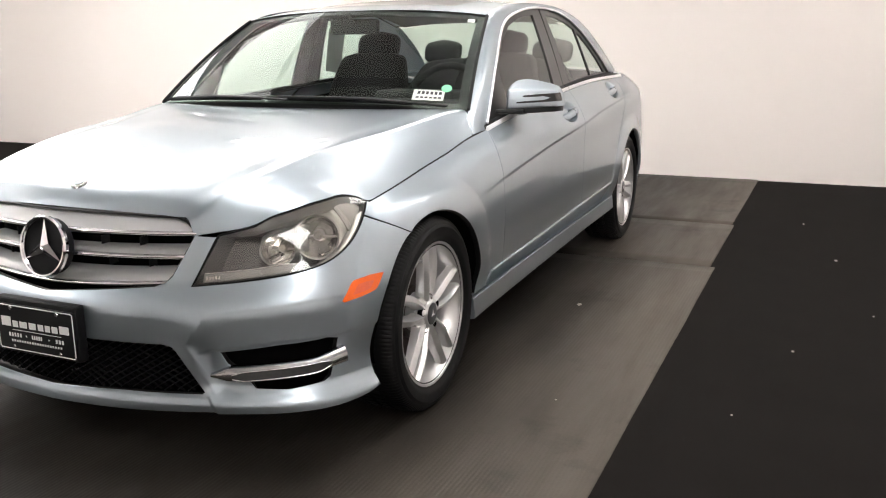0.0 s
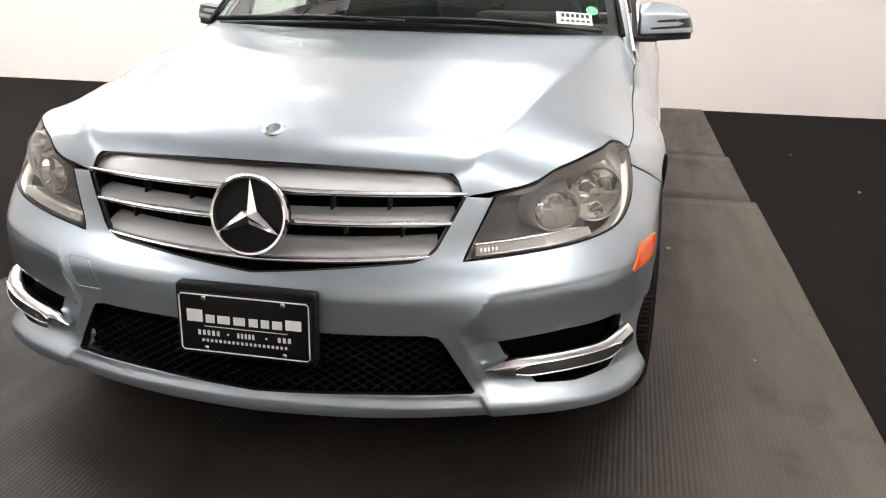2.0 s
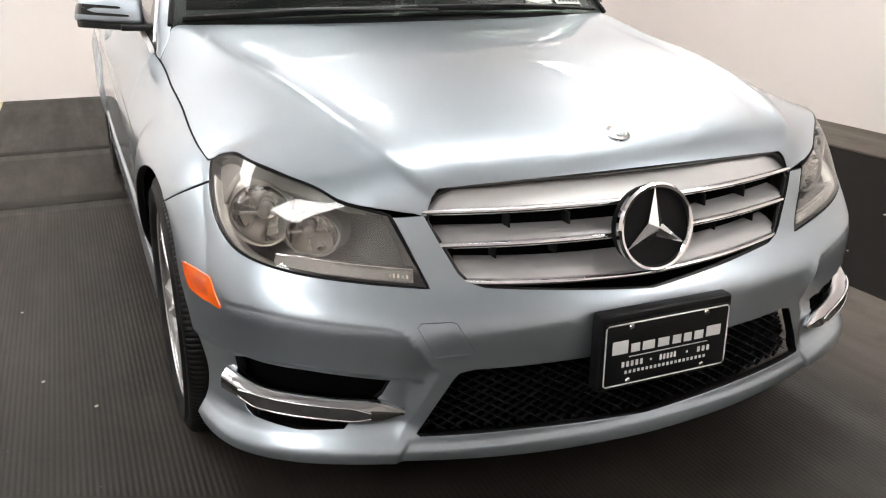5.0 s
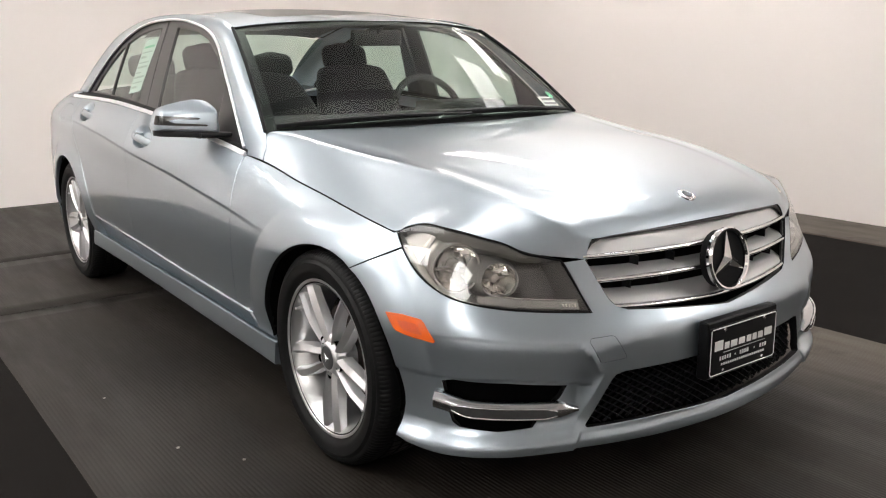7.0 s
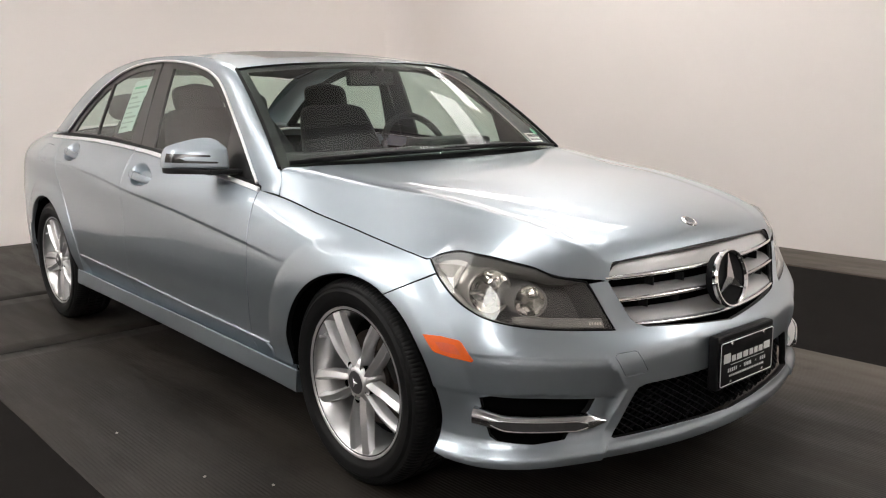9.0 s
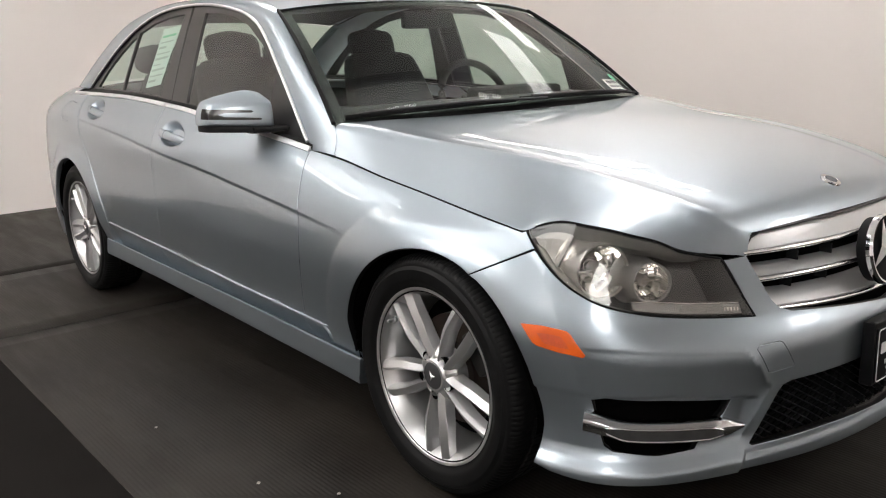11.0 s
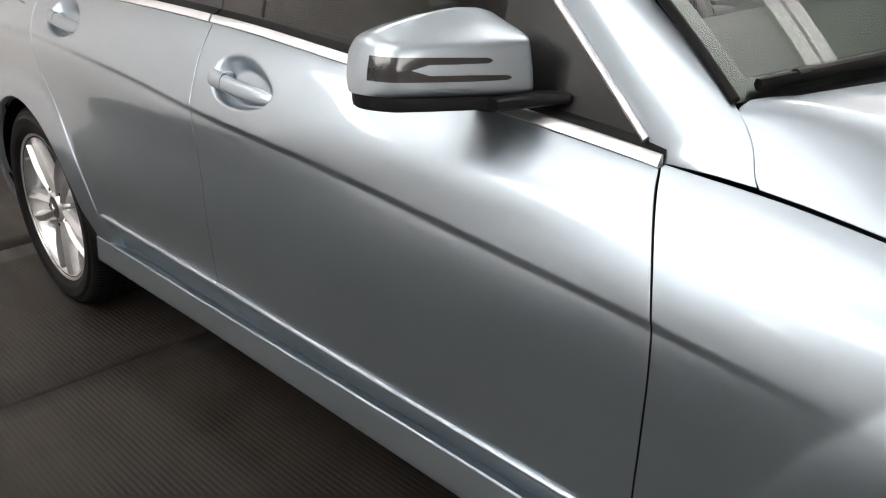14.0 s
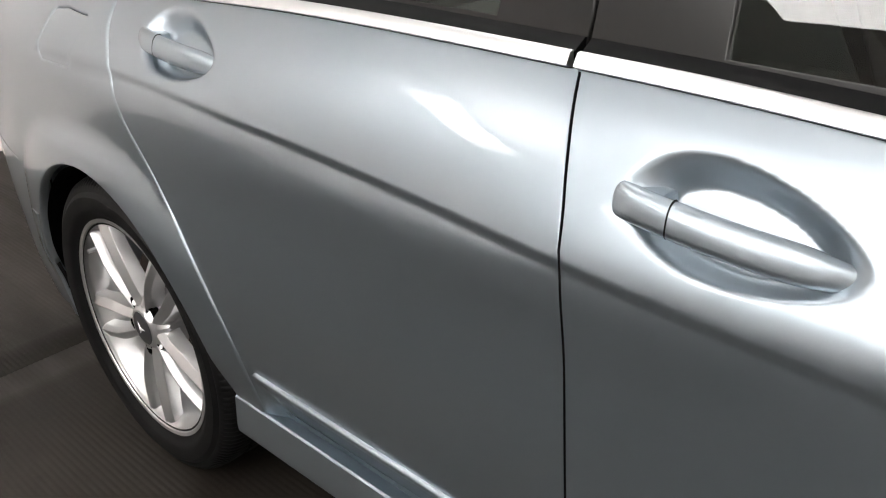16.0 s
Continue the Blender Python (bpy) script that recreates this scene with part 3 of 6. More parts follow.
# lower and upper edge of pillars and roof rail
_low = catmull([(.650, .8485), (.708, .898), (.930, 1.081), (1.165, 1.244), (1.430, 1.311), (1.750, 1.335), (2.100, 1.315), (2.420, 1.227), (2.695, 1.095), (2.885, .985)], 60)
RAIL_LOW = house(_low[:, 0], _low[:, 1]) + np.array([.004, 0, 0])
RAIL_TOP = catmull([(.768, .520, .843), (.724, .582, .925), (.665, .83, 1.110), (.602, 1.085, 1.282), (.566, 1.40, 1.341), (.556, 1.80, 1.360),
                    (.566, 2.20, 1.350), (.584, 2.56, 1.293), (.612, 2.89, 1.155), (.655, 3.18, .990)], 60)
RAIL_U = np.linspace(0, 3.2, len(RAIL_LOW))


def rail(u, v):
    """Pillars and roof rail: from the window edge (v 0) over a rounded back to the roof (v 0.06)."""
    u, v = np.broadcast_arrays(np.asarray(u, float), np.asarray(v, float))
    lo = np.stack([np.interp(u, RAIL_U, RAIL_LOW[:, k]) for k in range(3)], -1)
    hi = np.stack([np.interp(u, RAIL_U, RAIL_TOP[:, k]) for k in range(3)], -1)
    t = (v / .06)[..., None]
    out = np.stack([np.full_like(u, .75), np.interp(u, [0, 1, 1.6, 2.2, 3.2], [-.5, -.3, 0, .1, .15]), np.full_like(u, .6)], -1)
    bow = (.005 + .011 * smooth(.10, .70, u) + .012 * smooth(2.1, 2.9, u))[..., None]
    return lo + (hi - lo) * t + out * bow * 4 * t * (1 - t)


ROOF_Z = spline([.95, 1.0, 1.3, 1.7, 2.1, 2.5, 2.7], [1.302, 1.314, 1.358, 1.388, 1.388, 1.334, 1.288])


def roof(x, y):
    return np.stack([x + 0 * y, y + 0 * x, ROOF_Z(y) - .036 * (np.abs(x) / .56) ** 2.6], -1)


def screen(q, v):
    """The windscreen: q across (-0.66 to 0.66), v up (0 to 0.66)."""
    q, v = np.asarray(q, float) / .66, np.asarray(v, float) / .66
    x = q * (.724 - .122 * v)
    y = (.435 + .147 * q * q) * (1 - v) + (1.0 + .085 * q * q) * v
    z = (.948 - .023 * q * q) * (1 - v) + (1.312 - .034 * q * q) * v
    b = .018 * 4 * v * (1 - v)
    return np.stack([x, y - .5 * b, z + .85 * b], -1)


def back_screen(q, v):
    q, v = np.asarray(q, float) / .6, np.asarray(v, float) / .6
    x = q * (.585 + .035 * v)
    y = (2.60 - .06 * q * q) * (1 - v) + (3.16 - .05 * q * q) * v
    z = (1.322 - .05 * q * q) * (1 - v) + (1.043 - .02 * q * q) * v
    return np.stack([x, y, z - .012], -1)


def deck(x, y):
    return np.stack([x + 0 * y, y + 0 * x, 1.020 - .105 * (y - 3.15) / .5 - .040 * (np.abs(x) / .62) ** 3 - .10 * smooth(3.62, 3.80, y) ** 2], -1)



# ---- the room ----
X_WEST, X_EAST, Y_SOUTH, Y_NORTH, HIGH = -8.6, 3.83, -5.2, 5.52, 3.7


def slab(name, lo, hi, mat, label, category, bevel=0.0):
    size = [b - a for a, b in zip(lo, hi)]
    at = [(a + b) / 2 for a, b in zip(lo, hi)]
    return tagged(block(name, size, at, mat, bevel=bevel), label, category, kind="structure")


slab("floor", (X_WEST - .2, Y_SOUTH - .2, -.2), (X_EAST + .2, Y_NORTH + .2, -.012), CONCRETE, "bare grey concrete floor under the rubber mats", "floor")
slab("wall_north", (X_WEST - .2, Y_NORTH, -.012), (X_EAST + .2, Y_NORTH + .2, HIGH), WALL, "plain white painted wall behind the car", "wall")
slab("wall_east", (X_EAST, Y_SOUTH, -.012), (X_EAST + .2, Y_NORTH, HIGH), WALL, "plain white painted side wall", "wall")
slab("wall_west", (X_WEST - .2, Y_SOUTH, -.012), (X_WEST, Y_NORTH, HIGH), WALL, "plain white painted side wall", "wall")
slab("wall_south", (X_WEST - .2, Y_SOUTH - .2, -.012), (X_EAST + .2, Y_SOUTH, HIGH), WALL, "plain white painted end wall", "wall")
slab("ceiling", (X_WEST - .2, Y_SOUTH - .2, HIGH), (X_EAST + .2, Y_NORTH + .2, HIGH + .15), CEILING, "pale open ceiling with steel beams", "ceiling")

# the two far walls meet in a gently rounded corner
_c = []
for a in np.linspace(0, 90, 10):
    for z in (-.012, HIGH):
        _c.append((X_EAST - .30 + .30 * math.cos(math.radians(a)), Y_NORTH - .30 + .30 * math.sin(math.radians(a)), z))
_c += [(X_EAST + .001, Y_NORTH + .001, -.012), (X_EAST + .001, Y_NORTH + .001, HIGH)]
tagged(solid("wall_corner", _c, grid_faces(11, 2, False, True) + [tuple(range(0, 22, 2)), tuple(range(21, 0, -2))], WALL), "rounded white corner between two walls", "wall", kind="structure")


def mat_sheet(name, lo, hi, top, mat, label, ripple=0.0):
    """A floor mat: a thin sheet with a rolled edge, gently uneven."""
    nx, ny = max(2, int((hi[0] - lo[0]) / .12)), max(2, int((hi[1] - lo[1]) / .12))
    bm = bmesh.new()
    bmesh.ops.create_grid(bm, x_segments=nx, y_segments=ny, size=.5)
    bmesh.ops.scale(bm, vec=(hi[0] - lo[0], hi[1] - lo[1], 1), verts=bm.verts)
    bmesh.ops.translate(bm, vec=((lo[0] + hi[0]) / 2, (lo[1] + hi[1]) / 2, top), verts=bm.verts)
    for v in bm.verts:
        edge = min(v.co.x - lo[0], hi[0] - v.co.x, v.co.y - lo[1], hi[1] - v.co.y) < .01
        q = noise.noise(Vector((v.co.x * 1.7, v.co.y * 1.7, 3)))
        v.co.z += ripple * q
        if edge:
            v.co.x += .003 * noise.noise(Vector((v.co.y * 2.1, 0, 7)))
            v.co.y += .003 * noise.noise(Vector((v.co.x * 2.1, 5, 7)))
    rimmed = [e for e in bm.edges if len(e.link_faces) == 1]
    low = bmesh.ops.extrude_edge_only(bm, edges=rimmed)
    for v in low["geom"]:
        if isinstance(v, bmesh.types.BMVert):
            v.co.z = -.011
    return tagged(part(name, bm, mat, None, ""), label, "floor mat", kind="structure")


def ribbed_mat(name, lo, hi, top, mat, label, ripple=0.0, pitch=.0135, tall=.0006):
    """A rubber mat with fine moulded ribs along its length."""
    n, rows = int((hi[0] - lo[0]) / pitch), max(3, int((hi[1] - lo[1]) / .12))
    xs, zs = [lo[0], lo[0]], [-.011, top]
    for k in range(n):
        for q, h in ((.12, 0), (.34, 1), (.66, 1), (.88, 0)):
            xs.append(lo[0] + (k + q) * (hi[0] - lo[0]) / n)
            zs.append(top + tall * h)
    xs, zs = np.array(xs + [hi[0], hi[0]]), np.array(zs + [top, -.011])
    v = []
    for y in np.linspace(lo[1], hi[1], rows):
        wave = np.array([ripple * noise.noise(Vector((x * 1.7, y * 1.7, 3))) for x in xs[::8]])
        lift = np.interp(xs, xs[::8], wave) * (zs > -.01)
        edge = .003 * noise.noise(Vector((y * 2.1, 0, 7)))
        fray = np.array([.003 * noise.noise(Vector((x * 2.1, 5, 7))) for x in xs[::8]])
        at_end = np.interp(xs, xs[::8], fray) if y in (lo[1], hi[1]) else 0 * xs
        v.append(np.stack([xs + edge * ((xs < lo[0] + .002) | (xs > hi[0] - .002)), y + at_end, zs + lift], -1))
    m = len(xs)
    v = np.array(v).reshape(-1, 3)
    base = len(v)
    v = np.vstack([v, v[:m] * (1, 1, 0) + (0, 0, -.011), v[base - m:base] * (1, 1, 0) + (0, 0, -.011)])
    f = grid_faces(rows, m)
    f += [(i + 1, i, base + i, base + i + 1) for i in range(m - 1)]
    f += [(base - m + i, base - m + i + 1, base + m + i + 1, base + m + i) for i in range(m - 1)]
    me = bpy.data.meshes.new(name)
    me.from_pydata(v.tolist(), [], f)
    me.polygons.foreach_set("use_smooth", [True] * len(me.polygons))
    me.validate()
    return tagged(link(name, me, mat), label, "floor mat", kind="structure")


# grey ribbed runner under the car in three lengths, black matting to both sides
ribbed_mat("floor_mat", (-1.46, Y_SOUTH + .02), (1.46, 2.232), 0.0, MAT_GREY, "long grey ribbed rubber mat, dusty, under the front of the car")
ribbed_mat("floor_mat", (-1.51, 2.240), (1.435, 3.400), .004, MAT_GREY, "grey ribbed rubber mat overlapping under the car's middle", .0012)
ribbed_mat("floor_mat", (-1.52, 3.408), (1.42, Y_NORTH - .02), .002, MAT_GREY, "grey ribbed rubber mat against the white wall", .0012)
mat_sheet("floor_mat", (1.38, Y_SOUTH + .02), (3.245, Y_NORTH - .02), -.005, MAT_BLACK, "matt black carpet matting beside the runner")
mat_sheet("floor_mat", (X_WEST + .02, Y_SOUTH + .02), (-1.38, Y_NORTH - .02), -.005, MAT_BLACK, "matt black carpet matting beside the runner")
ribbed_mat("floor_mat", (3.25, Y_SOUTH + .02), (X_EAST - .01, Y_NORTH - .02), .004, MAT_GREY, "grey ribbed rubber mat along the side wall", .002)


_t = [(-1.605, Y_NORTH - .03), (-1.50, Y_NORTH - .03), (-1.50, 4.05), (-1.522, 4.05)]
tagged(solid("floor_tape", [(x, y, z) for z in (-.004, .0005) for x, y in _t], [(0, 1, 2, 3), (4, 5, 6, 7), (0, 1, 5, 4), (1, 2, 6, 5), (2, 3, 7, 6), (3, 0, 4, 7)], TAPE), "pale cream tape along the edge of the rubber mat", "tape", kind="structure")


def beam(at, length):
    """An open-web steel beam across the ceiling."""
    x, y, z = at
    top = tagged(new("ceiling_beam"), "grey steel open-web beam below the pale ceiling", "beam", "ceiling beams")
    top.location = (x, y, z)
    for dz in (0, .34):
        block("flange", (length, .09, .025), (0, 0, dz), STEEL, top, bevel=.003)
    n = int(length / .42)
    for k in range(n):
        a, b = -length / 2 + k * length / n, -length / 2 + (k + 1) * length / n
        tube("web_bar", [(a, 0, .01 if k % 2 else .33), (b, 0, .33 if k % 2 else .01)], .012, STEEL, top, sides=6)
    return top


for y in (-3.4, -1.2, 1.0, 3.2):
    beam(((X_WEST + X_EAST) / 2, y, HIGH - .40), X_EAST - X_WEST - .02)


def fixture(at, along_y, lit=GLOW_WALL_FILL, up=GLOW_UP):
    """A hanging fluorescent fixture with a white housing, bright diffusers below and a lit upper side added as fill
    light; lit=None leaves the lower side closed.
    """
    top = tagged(new("ceiling_light"), "white hanging fluorescent fixture out of view, lit below, with added uplight" if lit else "unseen white fixture added to brighten the ceiling", "ceiling light", "fluorescent fixtures")
    top.location = at
    if along_y:
        top.rotation_euler = (0, 0, math.pi / 2)
    block("housing", (1.26, .34, .05), (0, 0, .04), WALL, top, bevel=.008)
    for dy in (-.085, .085):
        if lit:
            block("diffuser", (1.2, .13, .012), (0, dy, .008), lit, top, bevel=.004)
        block("fill_strip", (1.2, .13, .012), (0, dy, .072), up, top, "lit strip added on top to brighten the ceiling", bevel=.004)
    for dx in (-.5, .5):
        tube("hanger", [(dx, 0, .065), (dx, 0, HIGH - at[2])], .004, STEEL, top, sides=6)
    return top


def panel_light(at, wide, deep, lit=GLOW_DIM):
    """A broad ceiling light: four bright panes in a cross-barred white frame, and a strip added on top to brighten the
    ceiling.
    """
    top = tagged(new("ceiling_light"), "broad square ceiling light with four lit panes, out of view", "ceiling light", "broad ceiling lights")
    top.location = at
    block("housing", (wide + .08, deep + .08, .05), (0, 0, .045), WALL, top, bevel=.008)
    for dx in (-wide / 4, wide / 4):
        for dy in (-deep / 4, deep / 4):
            block("diffuser", (wide / 2 - .03, deep / 2 - .03, .012), (dx, dy, .012), lit, top, bevel=.004)
    block("fill_strip", (wide * .8, .26, .012), (0, 0, .078), GLOW_UP, top, "lit strip added on top to brighten the ceiling", bevel=.004)
    for dx in (-wide / 2, wide / 2):
        tube("hanger", [(dx, 0, .065), (dx, 0, HIGH - at[2])], .004, STEEL, top, sides=6)


panel_light((.12, 3.0, 3.05), 1.0, 1.0)
panel_light((-2.45, 1.5, 3.05), 1.4, 2.7, GLOW_FAINT)
panel_light((2.45, 1.35, 3.05), .5, 1.3)
for x, y in ((.25, .0), (1.38, .1)):
    fixture((x, y, 3.05), True, GLOW_DIM)
# unseen fixtures added to brighten the far walls
for x, y in ((3.1, 2.6), (3.1, 3.9)):
    fixture((x, y, 3.05), True, GLOW_WALL_FILL, GLOW_DIM)
# unseen fill lights added for the doors, bumper corners and remaining walls
panel_light((-4.8, 2.3, 3.05), 1.6, 2.8, GLOW_WEST_FILL)
panel_light((-4.3, -3.2, 3.05), 1.8, 1.8, GLOW_BUMPER_FILL)
panel_light((2.9, -3.3, 3.05), 1.1, 1.6, GLOW_BUMPER_FILL)
fixture((-2.6, 4.0, 3.05), False, GLOW_WALL_FILL)
fixture((-7.4, 2.4, 3.05), False, GLOW_WALL_FILL, GLOW_DIM)
fixture((-5.6, -.8, 2.75), True, None, GLOW_WASH_FILL)


# ---- the car ----
car = tagged(new("car"), "light blue-silver metallic four-door saloon car, parked, clean", "car")


def arc_pts(cy, cz, r, a, b, n=24, rz=None):
    """Points on a wheel arch, by angle in degrees from straight back, counting up over the top."""
    t = np.radians(np.linspace(a, b, n))
    return [(cy + r * math.cos(q), cz + (rz or r) * math.sin(q)) for q in t]


def to_s(points):
    return np.array([(sy(y), z) for y, z in points])


FRONT_ARCH = arc_pts(-.012, .300, .362, 0, 180, 40, .358)
REAR_ARCH = arc_pts(2.76, .300, .362, 0, 180, 40, .372)

GRILLE = [(0, .728), (.25, .728), (.412, .722), (.443, .711), (.462, .692), (.465, .66), (.436, .615), (.405, .565), (.388, .550), (.353, .538), (.175, .522), (0, .507)]
GRILLE_LOW = GRILLE[5:]
INTAKE = [(0, .386), (.38, .388), (.408, .382), (.42, .368), (.492, .252), (.484, .246), (.25, .244), (0, .232)]
FOG = [(.874, .384), (.84, .391), (.70, .383), (.537, .364), (.554, .333), (.595, .299), (.630, .262), (.72, .258), (.822, .269), (.842, .280), (.857, .321)]

bumper_half = [(0, .188), (.25, .192), (.50, .197), (.53, .197), (.70, .198), (.85, .202), (.96, .208), (1.0, .215)]
bumper_half += [tuple(p) for p in to_s(list(reversed([p for p in FRONT_ARCH if p[0] < -.17 and .25 < p[1] < .625])))]
bumper_half += [tuple(p) for p in to_s([(-.165, .622), (-.22, .648)])] + [(1.048, .692)]
bumper_half += [tuple(p) for p in LAMP_LOW[::-1] if .466 < p[0] < 1.04] + [(.462, .540), (.532, .668), (.470, .672)] + GRILLE_LOW[1:]
SIDE_FOG = np.array(FOG)
TOW = [(-.480, .486), (-.422, .487), (-.412, .483), (-.378, .427), (-.382, .420), (-.448, .417), (-.457, .421), (-.488, .477)]


def brow(q):
    """Height of the crisp edge under the lamps, below which the bumper is hollowed."""
    return .470 + .10 * (q - .46) - .10 * np.maximum(q - .80, 0)


def nose(s, z):
    """The front bumper with its hollowed wing beside the intake, its ledge over the fog lamps and the sharp lower blade."""
    s, z = np.asarray(s, float), np.asarray(z, float)
    q = np.abs(s)
    mid = .455 + (.33 - z) * .55
    wing = .007 * np.exp(-((q - mid - .040) / .045) ** 2) * smooth(.23, .28, z) * (1 - smooth(.37, .43, z))
    blade = -.007 * smooth(-.004, .008, q - .505 - .5 * (.235 - z)) * (1 - smooth(.225, .250, z)) - .004 * (1 - smooth(.215, .235, z))
    top = np.interp(q, [.45, .537, .70, .90, 1.05], [.357, .371, .392, .397, .398])
    ledge = .011 * smooth(.465, .515, q) * (1 - .6 * smooth(.90, 1.05, q)) * (1 - smooth(top - .004, top + .004, z)) * smooth(.236, .275, z)
    bend = np.where(z < .386, .446 + (.386 - z) * .55, .446 + (z - .386) * .75)
    fold = -.0085 * np.exp(-np.abs(q - bend) / .026) * smooth(.225, .28, z) * (1 - smooth(.44, .50, z))
    c = z - brow(q)
    fold = fold + .0012 * smooth(-.004, .022, q - bend) * (1 - smooth(.88, 1.0, q)) * smooth(.003, -.008, c) * np.exp(np.minimum(c, 0) / .085)
    return skin_in(lambda a, b: -(wing + blade + ledge + fold))(s, z)


front_bumper = panel("front_bumper", nose, half_to_full(bumper_half), PAINT, car, "painted front bumper with arrow-shaped lower intake",
                     holes=[half_to_full(INTAKE), SIDE_FOG, SIDE_FOG * (-1, 1), TOW], step=.009, rim=.022,
                     rows=(lambda q: brow(np.abs(q)), [-.020, -.014, -.010, -.0075, -.005, -.0025, 0, .0025, .005, .009, .014], .009))
panel("tow_cover", nose, TOW, PAINT, front_bumper, "small painted towing-eye cover", step=.012, gap=.0030, rim=.008)

# near-black sheets behind the bumper's openings stand in for the shade inside
panel("intake_back", skin_in(-.075), half_to_full([(0, .41), (.43, .40), (.53, .235), (.25, .225), (0, .215)]), DARK, front_bumper, "near-black sheet for the shade behind the intake", step=.03, gap=0, rim=0)
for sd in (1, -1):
    panel("fog_back", skin_in(-.05), SIDE_FOG * (1, 1) + (0, 0), DARK, front_bumper, "near-black sheet for the shade in the fog lamp opening", step=.02, gap=-.012, rim=0, side=sd)


def mesh_bars():
    """Diamond mesh across the lower intake."""
    v, f = [], []
    poly = np.array(half_to_full(INTAKE))
    wall = skin_in(-.030)
    for slope in (.55, -.55):
        for k in range(-44, 45):
            s = np.linspace(-.5, .5, 101)
            z = .31 + slope * (s - k * .034)
            ok = within(poly, np.stack([s, z], -1))
            run = np.where(ok)[0]
            if len(run) < 3:
                continue
            s, z = s[run], z[run]
            p = wall(s, z)
            n = len(v)
            for q in p:
                for dy, dz in ((0, .0022), (-.004, 0), (0, -.0022), (.006, 0)):
                    v.append((q[0], q[1] + dy, q[2] + dz))
            f += [(a + n, b + n, c + n, d + n) for a, b, c, d in grid_faces(len(p), 4, True)]
    return solid("intake_mesh", v, f, BLACK, front_bumper, "black diamond mesh", 80)


mesh_bars()


def fog_trim(sd):
    """The pointed chrome blade across the fog opening, with a long grey lamp lens set in its front."""
    s = np.linspace(.512, .884, 44)
    t = (s - .512) / .372
    mid = .303 + .026 * t + .010 * smooth(.72, 1.0, t)
    tall = .003 + .0168 * smooth(-.03, .16, t) * (1 + .10 * smooth(.75, 1.0, t))
    face = ((-.020, 1.0), (-.004, 1.02), (.004, .88), (.0135, .38), (.0150, .22), (.0150, -.62), (.0135, -.86), (.008, -1.0), (-.020, -1.0))
    rings = []
    for k in range(len(s)):
        grow = min(1, .35 + 3 * t[k])
        rings.append([skin_in(d * grow)(s[k:k + 1], np.array([mid[k] + h * tall[k]]))[0] for d, h in face])
    trim = loft("fog_trim", rings, FOG_CHROME, front_bumper, "chrome blade across the fog lamp opening", side=sd, smooth_angle=28)
    q = np.linspace(.575, .835, 24)
    k = (q - .512) / .372
    line = .303 + .026 * k + .010 * smooth(.72, 1.0, k) - .0045
    half = .0118 * np.minimum(1, np.minimum(q - .562, .848 - q) / .045) ** .8
    strip = [(a, b + c) for a, b, c in zip(q, line, half)] + [(a, b - c) for a, b, c in list(zip(q, line, half))[::-1]]
    panel("lamp_lens", skin_in(.0175), strip, FOG_LENS, trim, "grey daytime lamp lens", step=.012, gap=0, rim=.006, side=sd)
    for e in (-1, 1):
        tube("lens_edge", skin_in(.0165)(q, line + e * (half + .0014)), .0022, CHROME, trim, "thin chrome edge along the lens", sides=8, side=sd)

for sd in (1, -1):
    fog_trim(sd)
    marker = [(1.037, .538), (.985, .540), (.930, .534), (.920, .528), (.884, .488), (.888, .484), (.94, .489), (.995, .498), (1.004, .503)]
    lens_ob = panel("side_marker", skin_in(.003), np.array(marker), AMBER, car, "amber side marker lens", step=.01, gap=0, rim=.012, side=sd)
    core = np.array(marker).mean(0)
    panel("reflector", skin_in(.0036), core + (np.array(marker) - core) * .5, AMBER_DARK, lens_ob, "darker prismatic reflector", step=.01, gap=0, rim=0, side=sd)

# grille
# near-black sheet puts the shade behind the louvres into its colour
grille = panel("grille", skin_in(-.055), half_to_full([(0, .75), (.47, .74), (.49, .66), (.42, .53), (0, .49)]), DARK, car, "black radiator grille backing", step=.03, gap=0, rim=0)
surround = resample(np.array(half_to_full(GRILLE)), .02)
tube("grille_surround", skin_in(-.012)(surround[:, 0] * .998, .618 + (surround[:, 1] - .618) * .992), .004, GLOSS_BLACK, grille, "gloss black rim", closed=True)
GRILLE_W = spline([.52, .55, .565, .615, .66, .698, .72], [.30, .385, .405, .437, .467, .470, .45])


def slat(top, low, droop):
    """A broad silver louvre with a chrome lip along its lower edge."""
    k = np.linspace(-1, 1, 61)
    zz = lambda z: z - droop * (1 - np.abs(k) ** 1.5)
    mid_z = (top + low) / 2
    w = float(GRILLE_W(mid_z)) + .004
    s = k * w
    rows = []
    for z, d in ((top, -.050 + .028 * (top > .7)), (top - .008, -.034 + .012 * (top > .7)), (top * .55 + low * .45, -.019), (low + .016, -.010), (low + .013, -.014)):
        rows.append(skin_in(d)(s, zz(z) - (.024 * smooth(.82, 1.0, np.abs(k)) * np.clip((z - low) / (top - low), 0, 1) if top > .7 else 0)))
    rows.append(skin_in(-.05)(s, zz(low + .010)))
    v = np.array(rows).reshape(-1, 3)
    body = solid("slat", v, grid_faces(6, 61), SILVER, grille, "silver louvre with chrome lip", 30)
    tube("lip", skin_in(-.010)(s, zz(low + .009)), .0075, CHROME, body, "chrome lip", squash=.8)


for top, low, droop in ((.732, .668, .0), (.650, .606, .004), (.590, .540, .016)):
    slat(top, low, droop)
